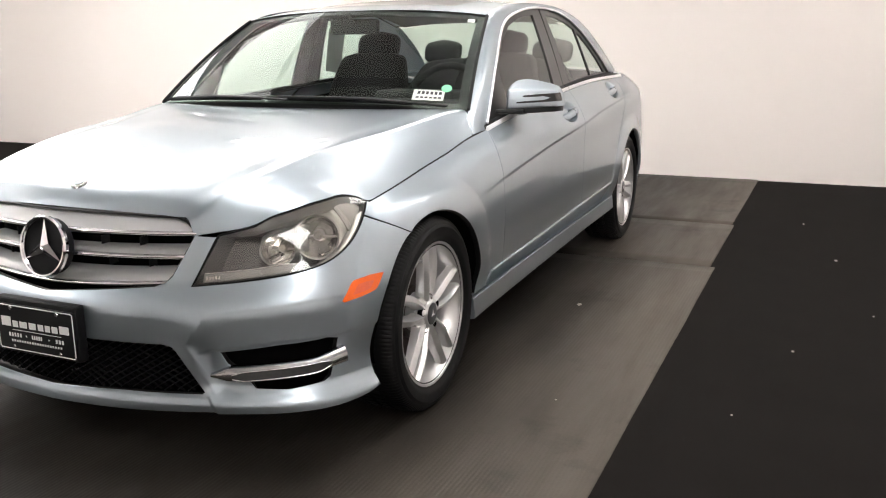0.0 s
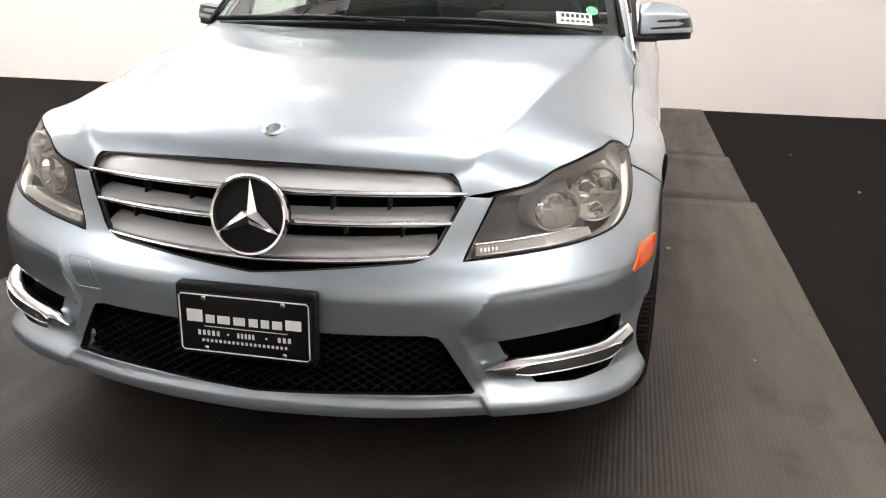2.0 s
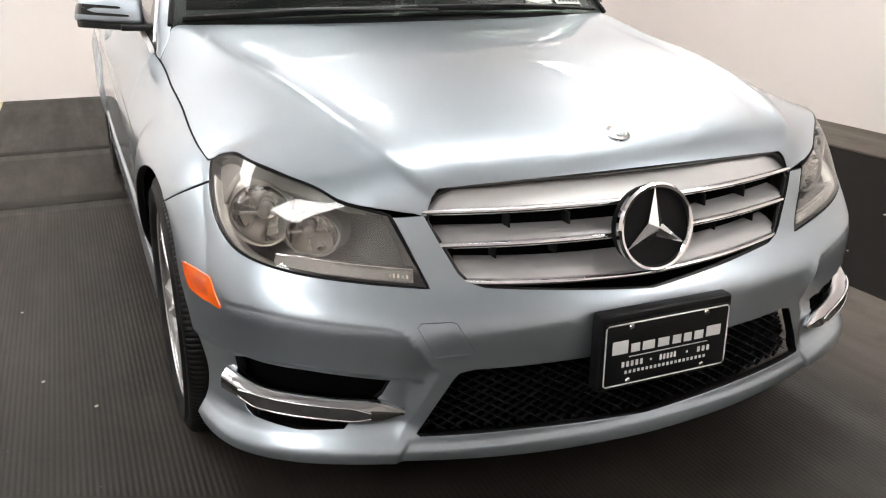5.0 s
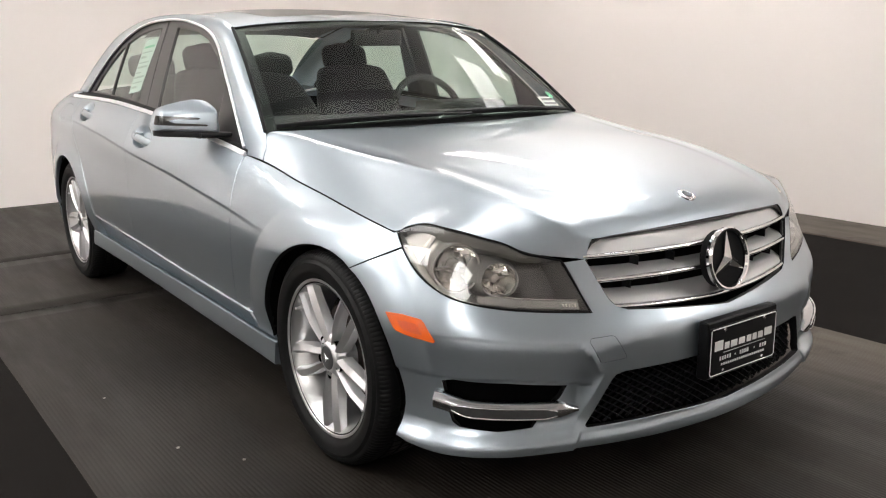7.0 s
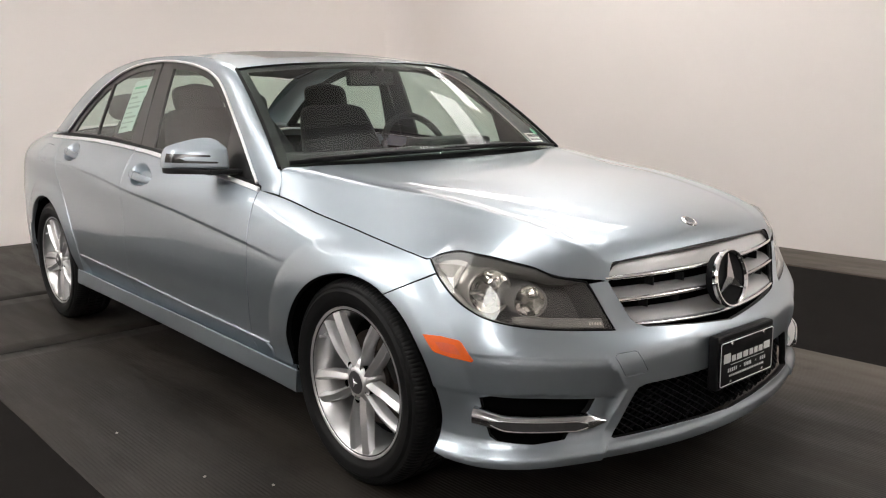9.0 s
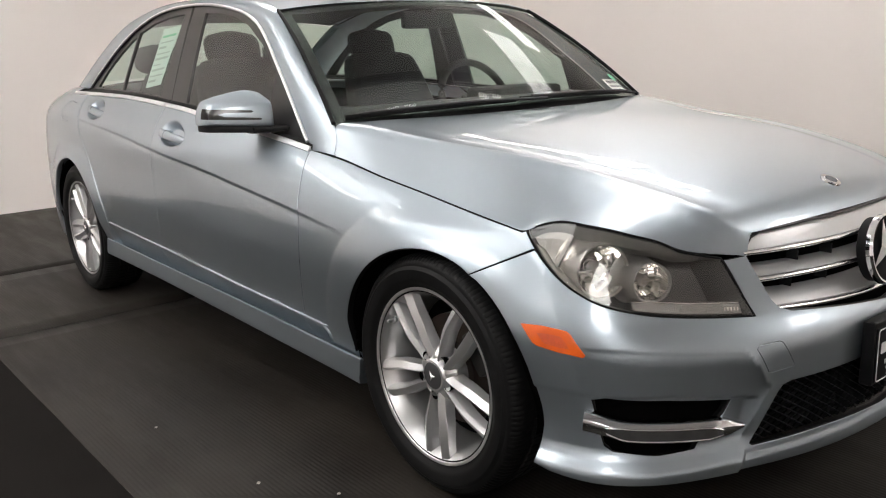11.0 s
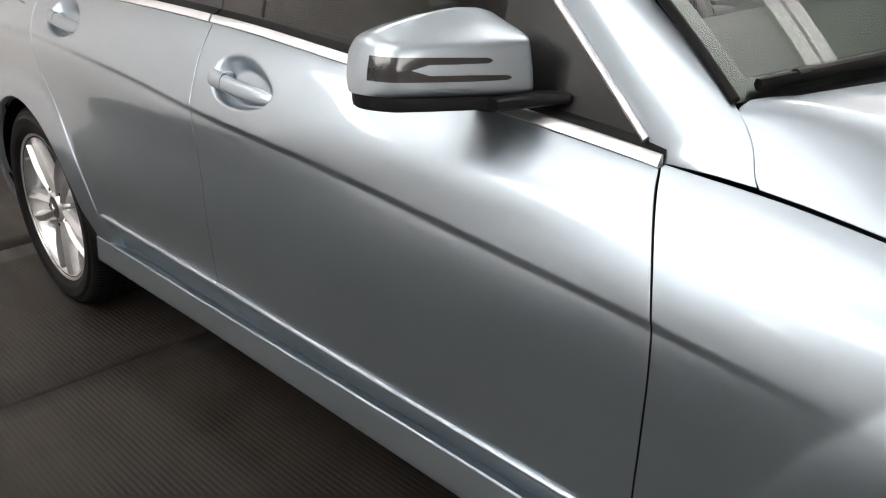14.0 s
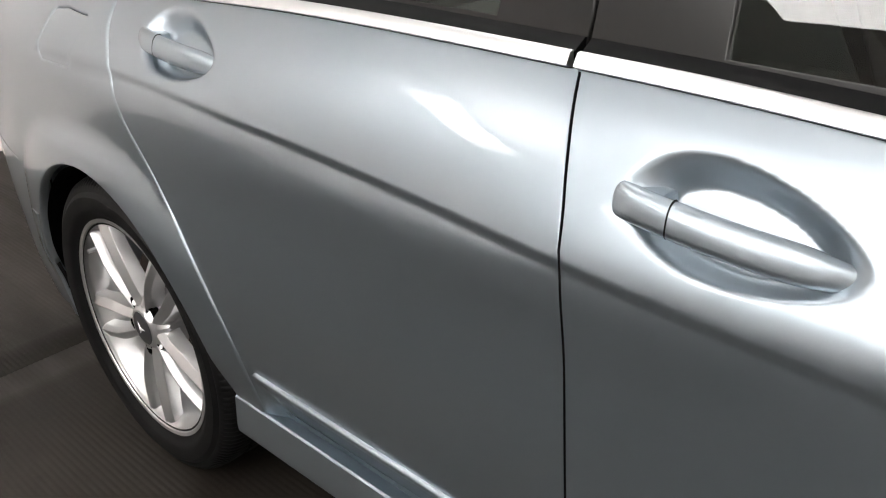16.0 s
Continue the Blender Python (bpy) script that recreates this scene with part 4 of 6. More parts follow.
for z in (.658, .598):
    for s in (.17, .30):
        for sg in (-1, 1):
            p = skin_in(-.03)(np.array([sg * (s + .03 * (z < .62))]), np.array([z]))[0]
            block("fin", (.003, .03, .024), tuple(p), BLACK, grille, bevel=.0008)


def emblem():
    """A three-pointed star in a ring on a black disc."""
    top = new("emblem")
    top.parent = grille
    tagged(top, "chrome three-pointed star in a ring")
    top.matrix_basis = pose(0, -.737, .627, -9, 0, 0)
    ring = lathe("ring", [(.078, -.006), (.075, .004), (.078, .011), (.083, .012), (.087, .006), (.086, -.004), (.082, -.008)], CHROME, None, count=72, closed=True)
    disc = lathe("disc", [(.0005, -.002), (.05, -.003), (.079, -.004), (.079, -.03), (.0005, -.03)], EMBLEM_BLACK, None, count=48)
    v, f = [(0, -.016, 0)], []
    for k in range(3):
        a = math.radians(90 + 120 * k)
        for r, da, y in ((.0185, -60, -.003), (.077, 0, -.004)):
            b = a + math.radians(da)
            v.append((r * math.cos(b), y, r * math.sin(b)))
    for k in range(3):
        tip, left, right = 2 + 2 * k, 1 + 2 * k, 1 + 2 * ((k + 1) % 3)
        f += [(0, left, tip), (0, tip, right)]
    star = solid("star", v, f, CHROME, None, "", 5)
    for o in (ring, disc, star):
        o.parent = grille
    for o in (ring, disc):
        o.matrix_basis = top.matrix_basis @ Matrix.Rotation(math.radians(-90), 4, "Z")
    star.matrix_basis = top.matrix_basis
    bpy.data.objects.remove(top)


emblem()

# plate on its holder
plate = block("plate_holder", (.310, .032, .160), (.004, -.783, .406), BLACK, car, "black plastic front plate holder", bevel=.008, segments=3)
block("plate", (.296, .006, .136), (.004, -.8005, .402), PLATE, plate, "black dealer plate with a white border", bevel=.0025)
border = resample(np.array([(-.139, .338), (.139, .338), (.144, .343), (.144, .461), (.139, .466), (-.139, .466), (-.144, .461), (-.144, .343)]), .03)
tube("border", [(x + .004, -.8037, z) for x, z in border], .0016, WHITE, plate, "white border line", sides=6, closed=True)


def print_bar(x, z, w, h):
    block("bar", (w, .0012, h), (x + .004, -.8040, z), WHITE, plate, bevel=0)


for a, b, z, h in ((-.131, -.090, .4180, .044), (-.087, -.064, .4130, .029), (-.061, -.029, .4130, .029), (-.025, .005, .4130, .029), (.010, .033, .4130, .029), (.037, .058, .4130, .029), (.062, .087, .4130, .029), (.090, .130, .4160, .036)):
    print_bar((a + b) / 2, z, (b - a) * .86, h * .62)
print_bar(.004, .3955, .186, .0014)
for a, b, count in ((-.107, -.054, 5), (-.018, .024, 5), (.072, .106, 3)):
    for k in range(count):
        print_bar(a + (b - a) * (k + .5) / count, .3805, (b - a) / count * .55, .0110)
for a in (-.037, .049):
    print_bar(a, .3805, .004, .004)
for k in range(20):
    print_bar(-.094 + .0098 * k, .3632, .0052, .0062)
for bx in (-.084, .092):
    for bz in (.459, .345):
        bolt = lathe("bolt", [(.0005, .004), (.004, .0035), (.006, .001), (.006, -.002)], CHROME, plate, count=14)
        bolt.matrix_basis = pose(bx, -.8035, bz, 0, 0, -90)

# bonnet
HALF_HOOD = [(x, -.662 + .040 * (x / .41) ** 2) for x in np.linspace(0, .405, 18)] + [(.420, -.6265), (.4335, -.6310)]
HALF_HOOD += [(float(HOOD_X(y)), y) for y in np.linspace(-.620, -.275, 26)]
HALF_HOOD += [(float(HOOD_X(y)), y) for y in np.linspace(-.26, .518, 30)]
HALF_HOOD += [(.760, .532), (.742, .560), (.722, .578), (.708, .572)] + [(x, .415 + .147 * (x / .724) ** 2) for x in (.66, .6, .52, .45, .35, .25, .12, 0)]
bonnet = panel("bonnet", hood, half_to_full(HALF_HOOD), PAINT, car, "long bonnet with two raised ridges", step=.0125, gap=.0022, rim=.014)
badge_at = hood(0, -.592)
badge = lathe("badge", [(.0005, .006), (.0165, .0055), (.0175, .004), (.0205, .0050), (.0255, .0035), (.0270, -.006)], CHROME, bonnet, "small round chrome bonnet badge", count=40)
badge.matrix_basis = Matrix.Translation((0, -.592, float(badge_at[2]))) @ Matrix.Rotation(math.radians(24), 4, "X") @ Matrix.Rotation(math.radians(-90), 4, "Y")
lathe("disc", [(.0005, .0068), (.0158, .0062)], material("badge_enamel", (.25, .27, .30), .25, .5), badge, count=30)

# flanks
FRONT_SEAM = curve2([(.612, .292), (.602, .40), (.588, .52), (.583, .62), (.590, .69), (.614, .77), (.645, .846)], 8)
MID_SEAM = curve2([(1.703, .292), (1.695, .38), (1.682, .50), (1.680, .63), (1.684, .79), (1.702, .87), (1.735, .948)], 8)
REAR_SEAM = curve2([(2.315, .292), (2.327, .42), (2.378, .547), (2.478, .694), (2.545, .79), (2.575, .871), (2.625, .93), (2.66, .977)], 8)
SILL = .292
SILL_LINE = spline([.2, .3, .6, 1.07, 1.8, 2.35, 2.5], [.288, .290, .296, .307, .316, .326, .328])


def along(f, a, b, n):
    return [(y, float(f(y))) for y in np.linspace(a, b, n)]


def shell(s, z):
    return skin_full(s, z)


HANDLES = {"front": (1.530, .853, .222, .088), "rear": (2.402, .914, .215, .084)}


def dished(key):
    """The door skin with the hollow behind its handle."""
    y0, z0, length, tall = HANDLES[key]

    def f(s, z):
        y = np.interp(s, ARC, PLAN[:, 1])
        c = (y - y0) / (length / 2)
        q = (z - z0 - .13 * (y - y0)) / (tall / 2 * (1 + .25 * np.clip(c, -1, 1)))
        r = np.hypot(c, q)
        return skin_in(lambda a, b: -.028 * (1 - smooth(.58, 1.0, r)))(s, z)
    return f


def moulding(s, z):
    """The lower door moulding, a little proud of the skin."""
    return skin_in(.008)(s, z)


CREASE_ROWS = [-.050, -.038, -.029, -.022, -.017, -.0135, -.0105, -.008, -.0055, -.003, -.0005, .002, .005, .009, .015, .023, .032]
for sd in (1, -1):
    fender = [tuple(p) for p in FRONT_ARCH if p[0] > -.160 and p[1] >= .300]
    fender = [(-.165, .622)] + list(reversed(fender)) + [(.350, SILL)] + [tuple(p) for p in FRONT_SEAM]
    fender += along(FENDER_LINE, .64, -.270, 30)
    fender = np.vstack([to_s(fender), [(1.086, .7285), (1.048, .6945)], to_s([(-.22, .648)])])
    panel("front_fender", shell, fender, PAINT, car, "flared front wing panel", step=.010, side=sd, rim=.02, rows=(lambda q: crease(np.interp(q, ARC, PLAN[:, 1])), CREASE_ROWS, .010))
    door_f = [tuple(p) for p in FRONT_SEAM[::-1]] + [tuple(p) for p in MID_SEAM] + along(WAIST, 1.735, .655, 30)
    door1 = panel("front_door", dished("front"), to_s(door_f), PAINT, car, "closed front door", step=.017, side=sd, fine=((float(sy(1.530)), .853), (.13, .080), .0034), rows=(lambda q: crease(np.interp(q, ARC, PLAN[:, 1])), CREASE_ROWS, .010))
    door_r = [tuple(p) for p in MID_SEAM[::-1]] + [tuple(p) for p in REAR_SEAM] + along(WAIST, 2.66, 1.745, 24)
    door2 = panel("rear_door", dished("rear"), to_s(door_r), PAINT, car, "closed rear door", step=.017, side=sd, fine=((float(sy(2.402)), .914), (.13, .076), .0040), rows=(lambda q: crease(np.interp(q, ARC, PLAN[:, 1])), CREASE_ROWS, .010))
    rear = [tuple(p) for p in REAR_SEAM[::-1]] + [(2.396, SILL)] + [p for p in reversed(REAR_ARCH) if p[1] > .315 and p[0] < 3.09] + [(3.125, .36), (3.16, .60), (3.56, .66), (3.56, .86)]
    rear += along(WAIST, 3.3, 2.67, 14)
    flap = [(2.735, .851), (2.722, .862), (2.70, .925), (2.708, .938), (2.80, .945), (2.842, .942), (2.855, .93), (2.868, .885), (2.862, .864), (2.848, .853)]
    quarter = panel("quarter_panel", shell, to_s(rear), PAINT, car, "rear wing over the wheel", step=.02, side=sd, rim=.02, roll=.0035, gap=.0036, edge=PAINT, lift=.0018, holes=[to_s(flap)] if sd < 0 else [])
    if sd < 0:
        panel("fuel_flap", shell, to_s(flap), PAINT, quarter, "closed fuel filler flap", step=.016, gap=.0050, rim=.006, side=sd)
    # mouldings low on the doors
    for a, b, owner in ((.475, .604, car), (.6085, 1.697, door1), (1.7015, 2.30, door2)):
        ys = np.linspace(a, b, 30)
        pts = [(y, float(strip_line(y))) for y in ys] + [(y, float(SILL_LINE(y)) + .003) for y in ys[::-1]]
        if a < .5:
            pts[0] = (a + .03, pts[0][1])
            pts.append((a + .002, .322))
        panel("moulding", moulding, to_s(pts), PAINT, owner, "body-coloured moulding strip", step=.014, gap=.0010, rim=.010, side=sd, roll=.0014, edge=PAINT)
    # sill skirt: a blade that leans outwards below a narrow ledge
    rings = []
    for y in np.linspace(.310, 2.40, 70):
        top, low = float(SILL_LINE(y)), float(np.interp(y, [.29, .45, 1.1, 1.8, 2.4], [.222, .228, .243, .258, .262]))
        rings.append([(.829, y, top + .001), (.819, y, top - .022), (.847, y, top - .006), (.852, y, top - .004), (.856, y, top - .006), (.862, y, low + .004), (.862, y, low - .003), (.861, y, low - .010), (.78, y, low - .03), (.77, y, top - .03)])
    loft("side_skirt", rings, PAINT, car, "body-coloured sill skirt", side=sd, smooth_angle=25)

    # pillars and roof rail
    L = RAIL_U[-1]
    rail_poly = [(u, .0) for u in np.linspace(0, L, 70)] + [(u, .06) for u in np.linspace(L, 0, 70)]
    panel("roof_rail", rail, rail_poly, PAINT, car, "windscreen pillar and roof rail", step=.02, gap=.0005, rim=.012, side=sd)
    # window area of the doors
    lo = RAIL_LOW[::4][(RAIL_LOW[::4, 1] > .69)]
    top_line = [(p[1], p[2]) for p in lo]
    split = (1.742, 1.733)
    front_frame = [(y, float(WAIST(y)) + .014) for y in np.linspace(.668, split[0], 24)] + [(y, z) for y, z in top_line[::-1] if y < split[1] - .004]
    rear_frame = [(y, float(WAIST(y)) + .014) for y in np.linspace(split[0] + .004, 2.90, 24)] + [(y, z) for y, z in top_line[::-1] if y > split[1] + .004]
    pane1 = [(.950, .922), (1.15, .934), (1.40, .950), (1.600, .962), (1.612, 1.300), (1.50, 1.293), (1.38, 1.278), (1.24, 1.242), (1.10, 1.172), (.965, 1.078)]
    pane2 = [(1.868, .980), (2.08, .990), (2.346, .998), (2.280, 1.244), (2.12, 1.281), (1.98, 1.298), (1.800, 1.306)]
    pane3 = [(2.362, .999), (2.760, 1.003), (2.645, 1.082), (2.500, 1.157), (2.366, 1.215), (2.298, 1.231)]
    frame1 = panel("window_frame", house, front_frame, GLOSS_BLACK, door1, "gloss black window frame", holes=[pane1], step=.03, gap=.0006, rim=.012, side=sd)
    frame2 = panel("window_frame", house, rear_frame, GLOSS_BLACK, door2, "gloss black window frame", holes=[pane2, pane3], step=.03, gap=.0006, rim=.012, side=sd)
    for pane, owner in ((pane1, frame1), (pane2, frame2), (pane3, frame2)):
        g = panel("pane", house, pane, SIDE_GLASS, owner, "tinted window glass", step=.04, gap=-.004, rim=0, side=sd, lift=-.006)
        g.visible_shadow = False
    # bright strips round the windows
    for owner, a, b in ((door1, .646, 1.739), (door2, 1.747, 2.872)):
        rings, seal = [], []
        for y in np.linspace(a, b, 30):
            w = float(WAIST(y))
            xs, xg = float(skin(sy(y), w)[0]), float(BELT_X(y))
            rings.append([(xs + .002, y, w - .002), (xs + .0058, y, w + .0008), (xs - .0010, y, w + .0125), (xs - .0062, y, w + .0136), (xs - .0080, y, w - .004)])
            seal.append([(xs - .0068, y, w + .004), (xs - .0070, y, w + .0112), (xg + .002, y, w + .022), (xg - .006, y, w + .021), (xg - .006, y, w + .002)])
        strip = loft("waist_strip", rings, BRIGHT, owner, "bright waist strip below the windows", side=sd, smooth_angle=50)
        loft("glass_seal", seal, SEAL, strip, "black rubber seal along the glass", side=sd, smooth_angle=50)
    edge = RAIL_LOW[40:-4:6] + np.array([.0035, 0, .001])
    tube("window_trim", edge, .0055, BRIGHT, car, "thin bright trim above the windows", sides=8, side=sd)
    # shoulder behind the side windows
    rows = []
    for k, y in enumerate(np.linspace(2.86, 3.60, 20)):
        outer = skin(sy(min(y, 3.56)), float(WAIST(min(y, 3.3))))
        inner = (np.interp(y, [2.86, 3.12, 3.4, 3.6], [.675, .625, .58, .54]), y, np.interp(y, [2.86, 2.93, 3.12, 3.4, 3.6], [.983, .988, .994, .945, .89]))
        rows.append([np.array(outer) * (1 - t) + np.array(inner) * t + np.array([.25, 0, .9]) * .022 * 4 * t * (1 - t) for t in np.linspace(0, 1, 9)])
    solid("shoulder", np.array(rows).reshape(-1, 3), grid_faces(20, 9), PAINT, quarter, "", 60, sd)


def door_handle(key, owner, sd):
    """A pull handle: a bowed bar between two feet, with a lock cap at its rear end."""
    y0, z0, length, tall = HANDLES[key]
    a, b = y0 - .112, y0 + .108
    rings = []
    for y in np.linspace(a, b, 34):
        t = (y - a) / (b - a)
        z = z0 - .024 + .028 * t
        base = skin(sy(y), z0 + .02)
        out = .002 + .018 * math.sin(math.pi * (.08 + .80 * t)) ** .7
        hz = .0150 * (.56 + .44 * smooth(0, .30, t))
        dx = .0085 * (.5 + .5 * smooth(0, .2, t)) * (1 - .3 * smooth(.93, 1, t))
        rings.append([(base[0] + out + dx * math.copysign(abs(math.cos(q)) ** .8, math.cos(q)) - .35 * hz * math.sin(q), y, z + hz * math.copysign(abs(math.sin(q)) ** .8, math.sin(q))) for q in np.linspace(0, 2 * math.pi, 16, endpoint=False)])
    k = np.array(rings[-1])
    rings += [(k.mean(0) + (k - k.mean(0)) * q + (0, dy, 0)).tolist() for q, dy in ((.86, .0035), (.55, .006))]
    h = loft("door_handle", rings, PAINT, owner, "body-coloured pull handle", side=sd, smooth_angle=60)
    y1 = y0 + .083
    x1 = float(skin(sy(y1), z0)[0])
    part("handle_foot", box_bm((.036, .036, .018), (sd * (x1 - .015), y1 + .002, z0 + .003), .008, 3), PAINT, h)
    seam = np.array(rings[25:27])
    mid = seam.mean(1, keepdims=True)
    seam = mid + (seam - mid) * 1.035
    seam[1, :, 1] = seam[0, :, 1] + .0016
    loft("lock_cap_seam", seam.tolist(), SEAL, h, "dark gap before the lock cap", side=sd)


for ob in [o for o in car.children if o.name.startswith(("front_door", "rear_door"))]:
    sd = 1 if ob.bound_box[0][0] > 0 else -1
    door_handle("front" if ob.name.startswith("front") else "rear", ob, sd)

# roof, glass, tail
edge_r = [(.602, 1.085), (.562, 1.40), (.550, 1.80), (.562, 2.20), (.585, 2.55)]
half_roof = [(0, 1.0), (.3, 1.021), (.45, 1.048)] + [tuple(p) for p in curve2(edge_r, 8)] + [(.3, 2.59), (0, 2.60)]
roof_hole = half_to_full([(0, 1.17), (.38, 1.185), (.40, 1.20), (.40, 1.66), (.38, 1.68), (0, 1.69)])
roof_ob = panel("roof", roof, half_to_full(half_roof), PAINT, car, "painted roof panel", holes=[roof_hole], step=.03, gap=.001, rim=.01)
panel("headliner", roof, half_to_full([(0, 1.03), (.3, 1.05), (.5, 1.10), (.50, 1.8), (.50, 2.5), (0, 2.54)]), CABIN, roof_ob, "dark cloth headliner", step=.05, gap=0, rim=0, lift=-.035)
panel("sunroof", roof, roof_hole, GLOSS_BLACK, roof_ob, "closed dark glass sunroof", step=.04, gap=.004, rim=.006)
ws = panel("windscreen", screen, [(-.66, 0), (.66, 0), (.66, .66), (-.66, .66)], GLASS, car, "clear laminated windscreen", step=.04, gap=.001, rim=0)
ws.visible_shadow = False
ring_out = np.array([(-.658, .002), (.658, .002), (.658, .658), (-.658, .658)])
ring_in = np.array([(-.625, .035), (.625, .035), (.622, .632), (-.622, .632)])
panel("screen_band", screen, ring_out, GLOSS_BLACK, ws, "black ceramic edge band", holes=[ring_in], step=.04, gap=0, rim=0, lift=-.003)
for sd in (1, -1):
    q = np.full(30, .66)
    tube("screen_seal", screen(q, np.linspace(.0, .66, 30)) + np.array([.002, -.002, .004]), .007, SEAL, ws, "black rubber edge seal", sides=8, side=sd)
bs = panel("rear_screen", back_screen, [(-.6, 0), (.6, 0), (.6, .6), (-.6, .6)], GLASS, car, "clear heated rear screen", step=.05, gap=.002, rim=0)
bs.visible_shadow = False
panel("boot_lid", deck, half_to_full([(0, 3.17), (.62, 3.12), (.615, 3.4), (.60, 3.62), (.5, 3.70), (.3, 3.745), (0, 3.76)]), PAINT, car, "closed boot lid", step=.03)
s_end = float(ARC[-1])


def tail(s, z):
    """Tail surface, run from one side round to the other."""
    p = skin(s_end - np.abs(s), z)
    return p * np.stack([np.where(np.asarray(s) < 0, -1., 1.), np.ones_like(p[..., 0]), np.ones_like(p[..., 0])], -1)


s_r = s_end - float(sy(3.125))
panel("rear_bumper", tail, half_to_full([(0, .20), (s_r - .3, .20), (s_r - .05, .22), (s_r - .005, .30), (s_r, .36), (s_end - float(sy(3.16)), .60), (.4, .66), (0, .66)]), PAINT, car, "painted rear bumper", step=.03)
panel("tail_panel", tail, half_to_full([(0, .665), (.4, .665), (s_end - float(sy(3.56)), .665), (s_end - float(sy(3.56)), .86), (.4, .875), (0, .88)]), PAINT, car, "painted tail panel", step=.03)

# painted corner of the rear bumper behind each rear wheel
for sd in (1, -1):
    rings = []
    for z in np.linspace(.205, .50, 14):
        y0 = 2.76 + math.sqrt(max(.0, .372 ** 2 - (z - .30) ** 2)) + .004
        p, q = skin(sy(y0), z), skin(sy(y0 + .05), z)
        rings.append([(p[0] - .035, y0, z), (p[0] - .001, y0, z), (p[0] + .004, y0 + .006, z), (q[0] + .003, y0 + .05, z), (q[0] - .03, y0 + .05, z)])
    loft("bumper_corner", rings, PAINT, car, "painted leading edge of the rear bumper", side=sd, smooth_angle=40)

# cowl and wipers
rows = []
for x in np.linspace(-.70, .70, 41):
    y = .415 + .147 * (x / .724) ** 2
    rows.append([hood(x, y) + (0, .002, -.003), hood(x, y) + (0, .004, -.016), screen(x / .724 * .66, .02) + (0, 0, -.012), screen(x / .724 * .66, .05) + (0, 0, -.012)])
solid("cowl", np.array(rows).reshape(-1, 3), grid_faces(41, 4), BLACK, car, "black plastic cowl below the windscreen", 60)
for q1, v1, q0 in ((-.02, .018, .60), (-.58, .016, .03)):
    a, b = screen(np.array(q0), np.array(.01)), screen(np.array(q1), np.array(v1))
    mid = screen(np.array((q0 + q1) / 2), np.array(v1 * .75)) + np.array([0, -.012, .016])
    arm = tube("wiper", catmull([a + (0, -.02, .008), mid, b + (0, -.008, .012)], 12), .0075, BLACK, car, "black wiper arm and blade at rest", sides=8, squash=.7)
    qs = np.linspace(q1 - .05, q0 - .12, 24)
    blade = screen(qs, np.interp(qs, [q1 - .05, q0], [v1 - .004, .012])) + np.array([0, -.006, .009])
    tube("blade", blade, .0085, SEAL, arm, sides=6)

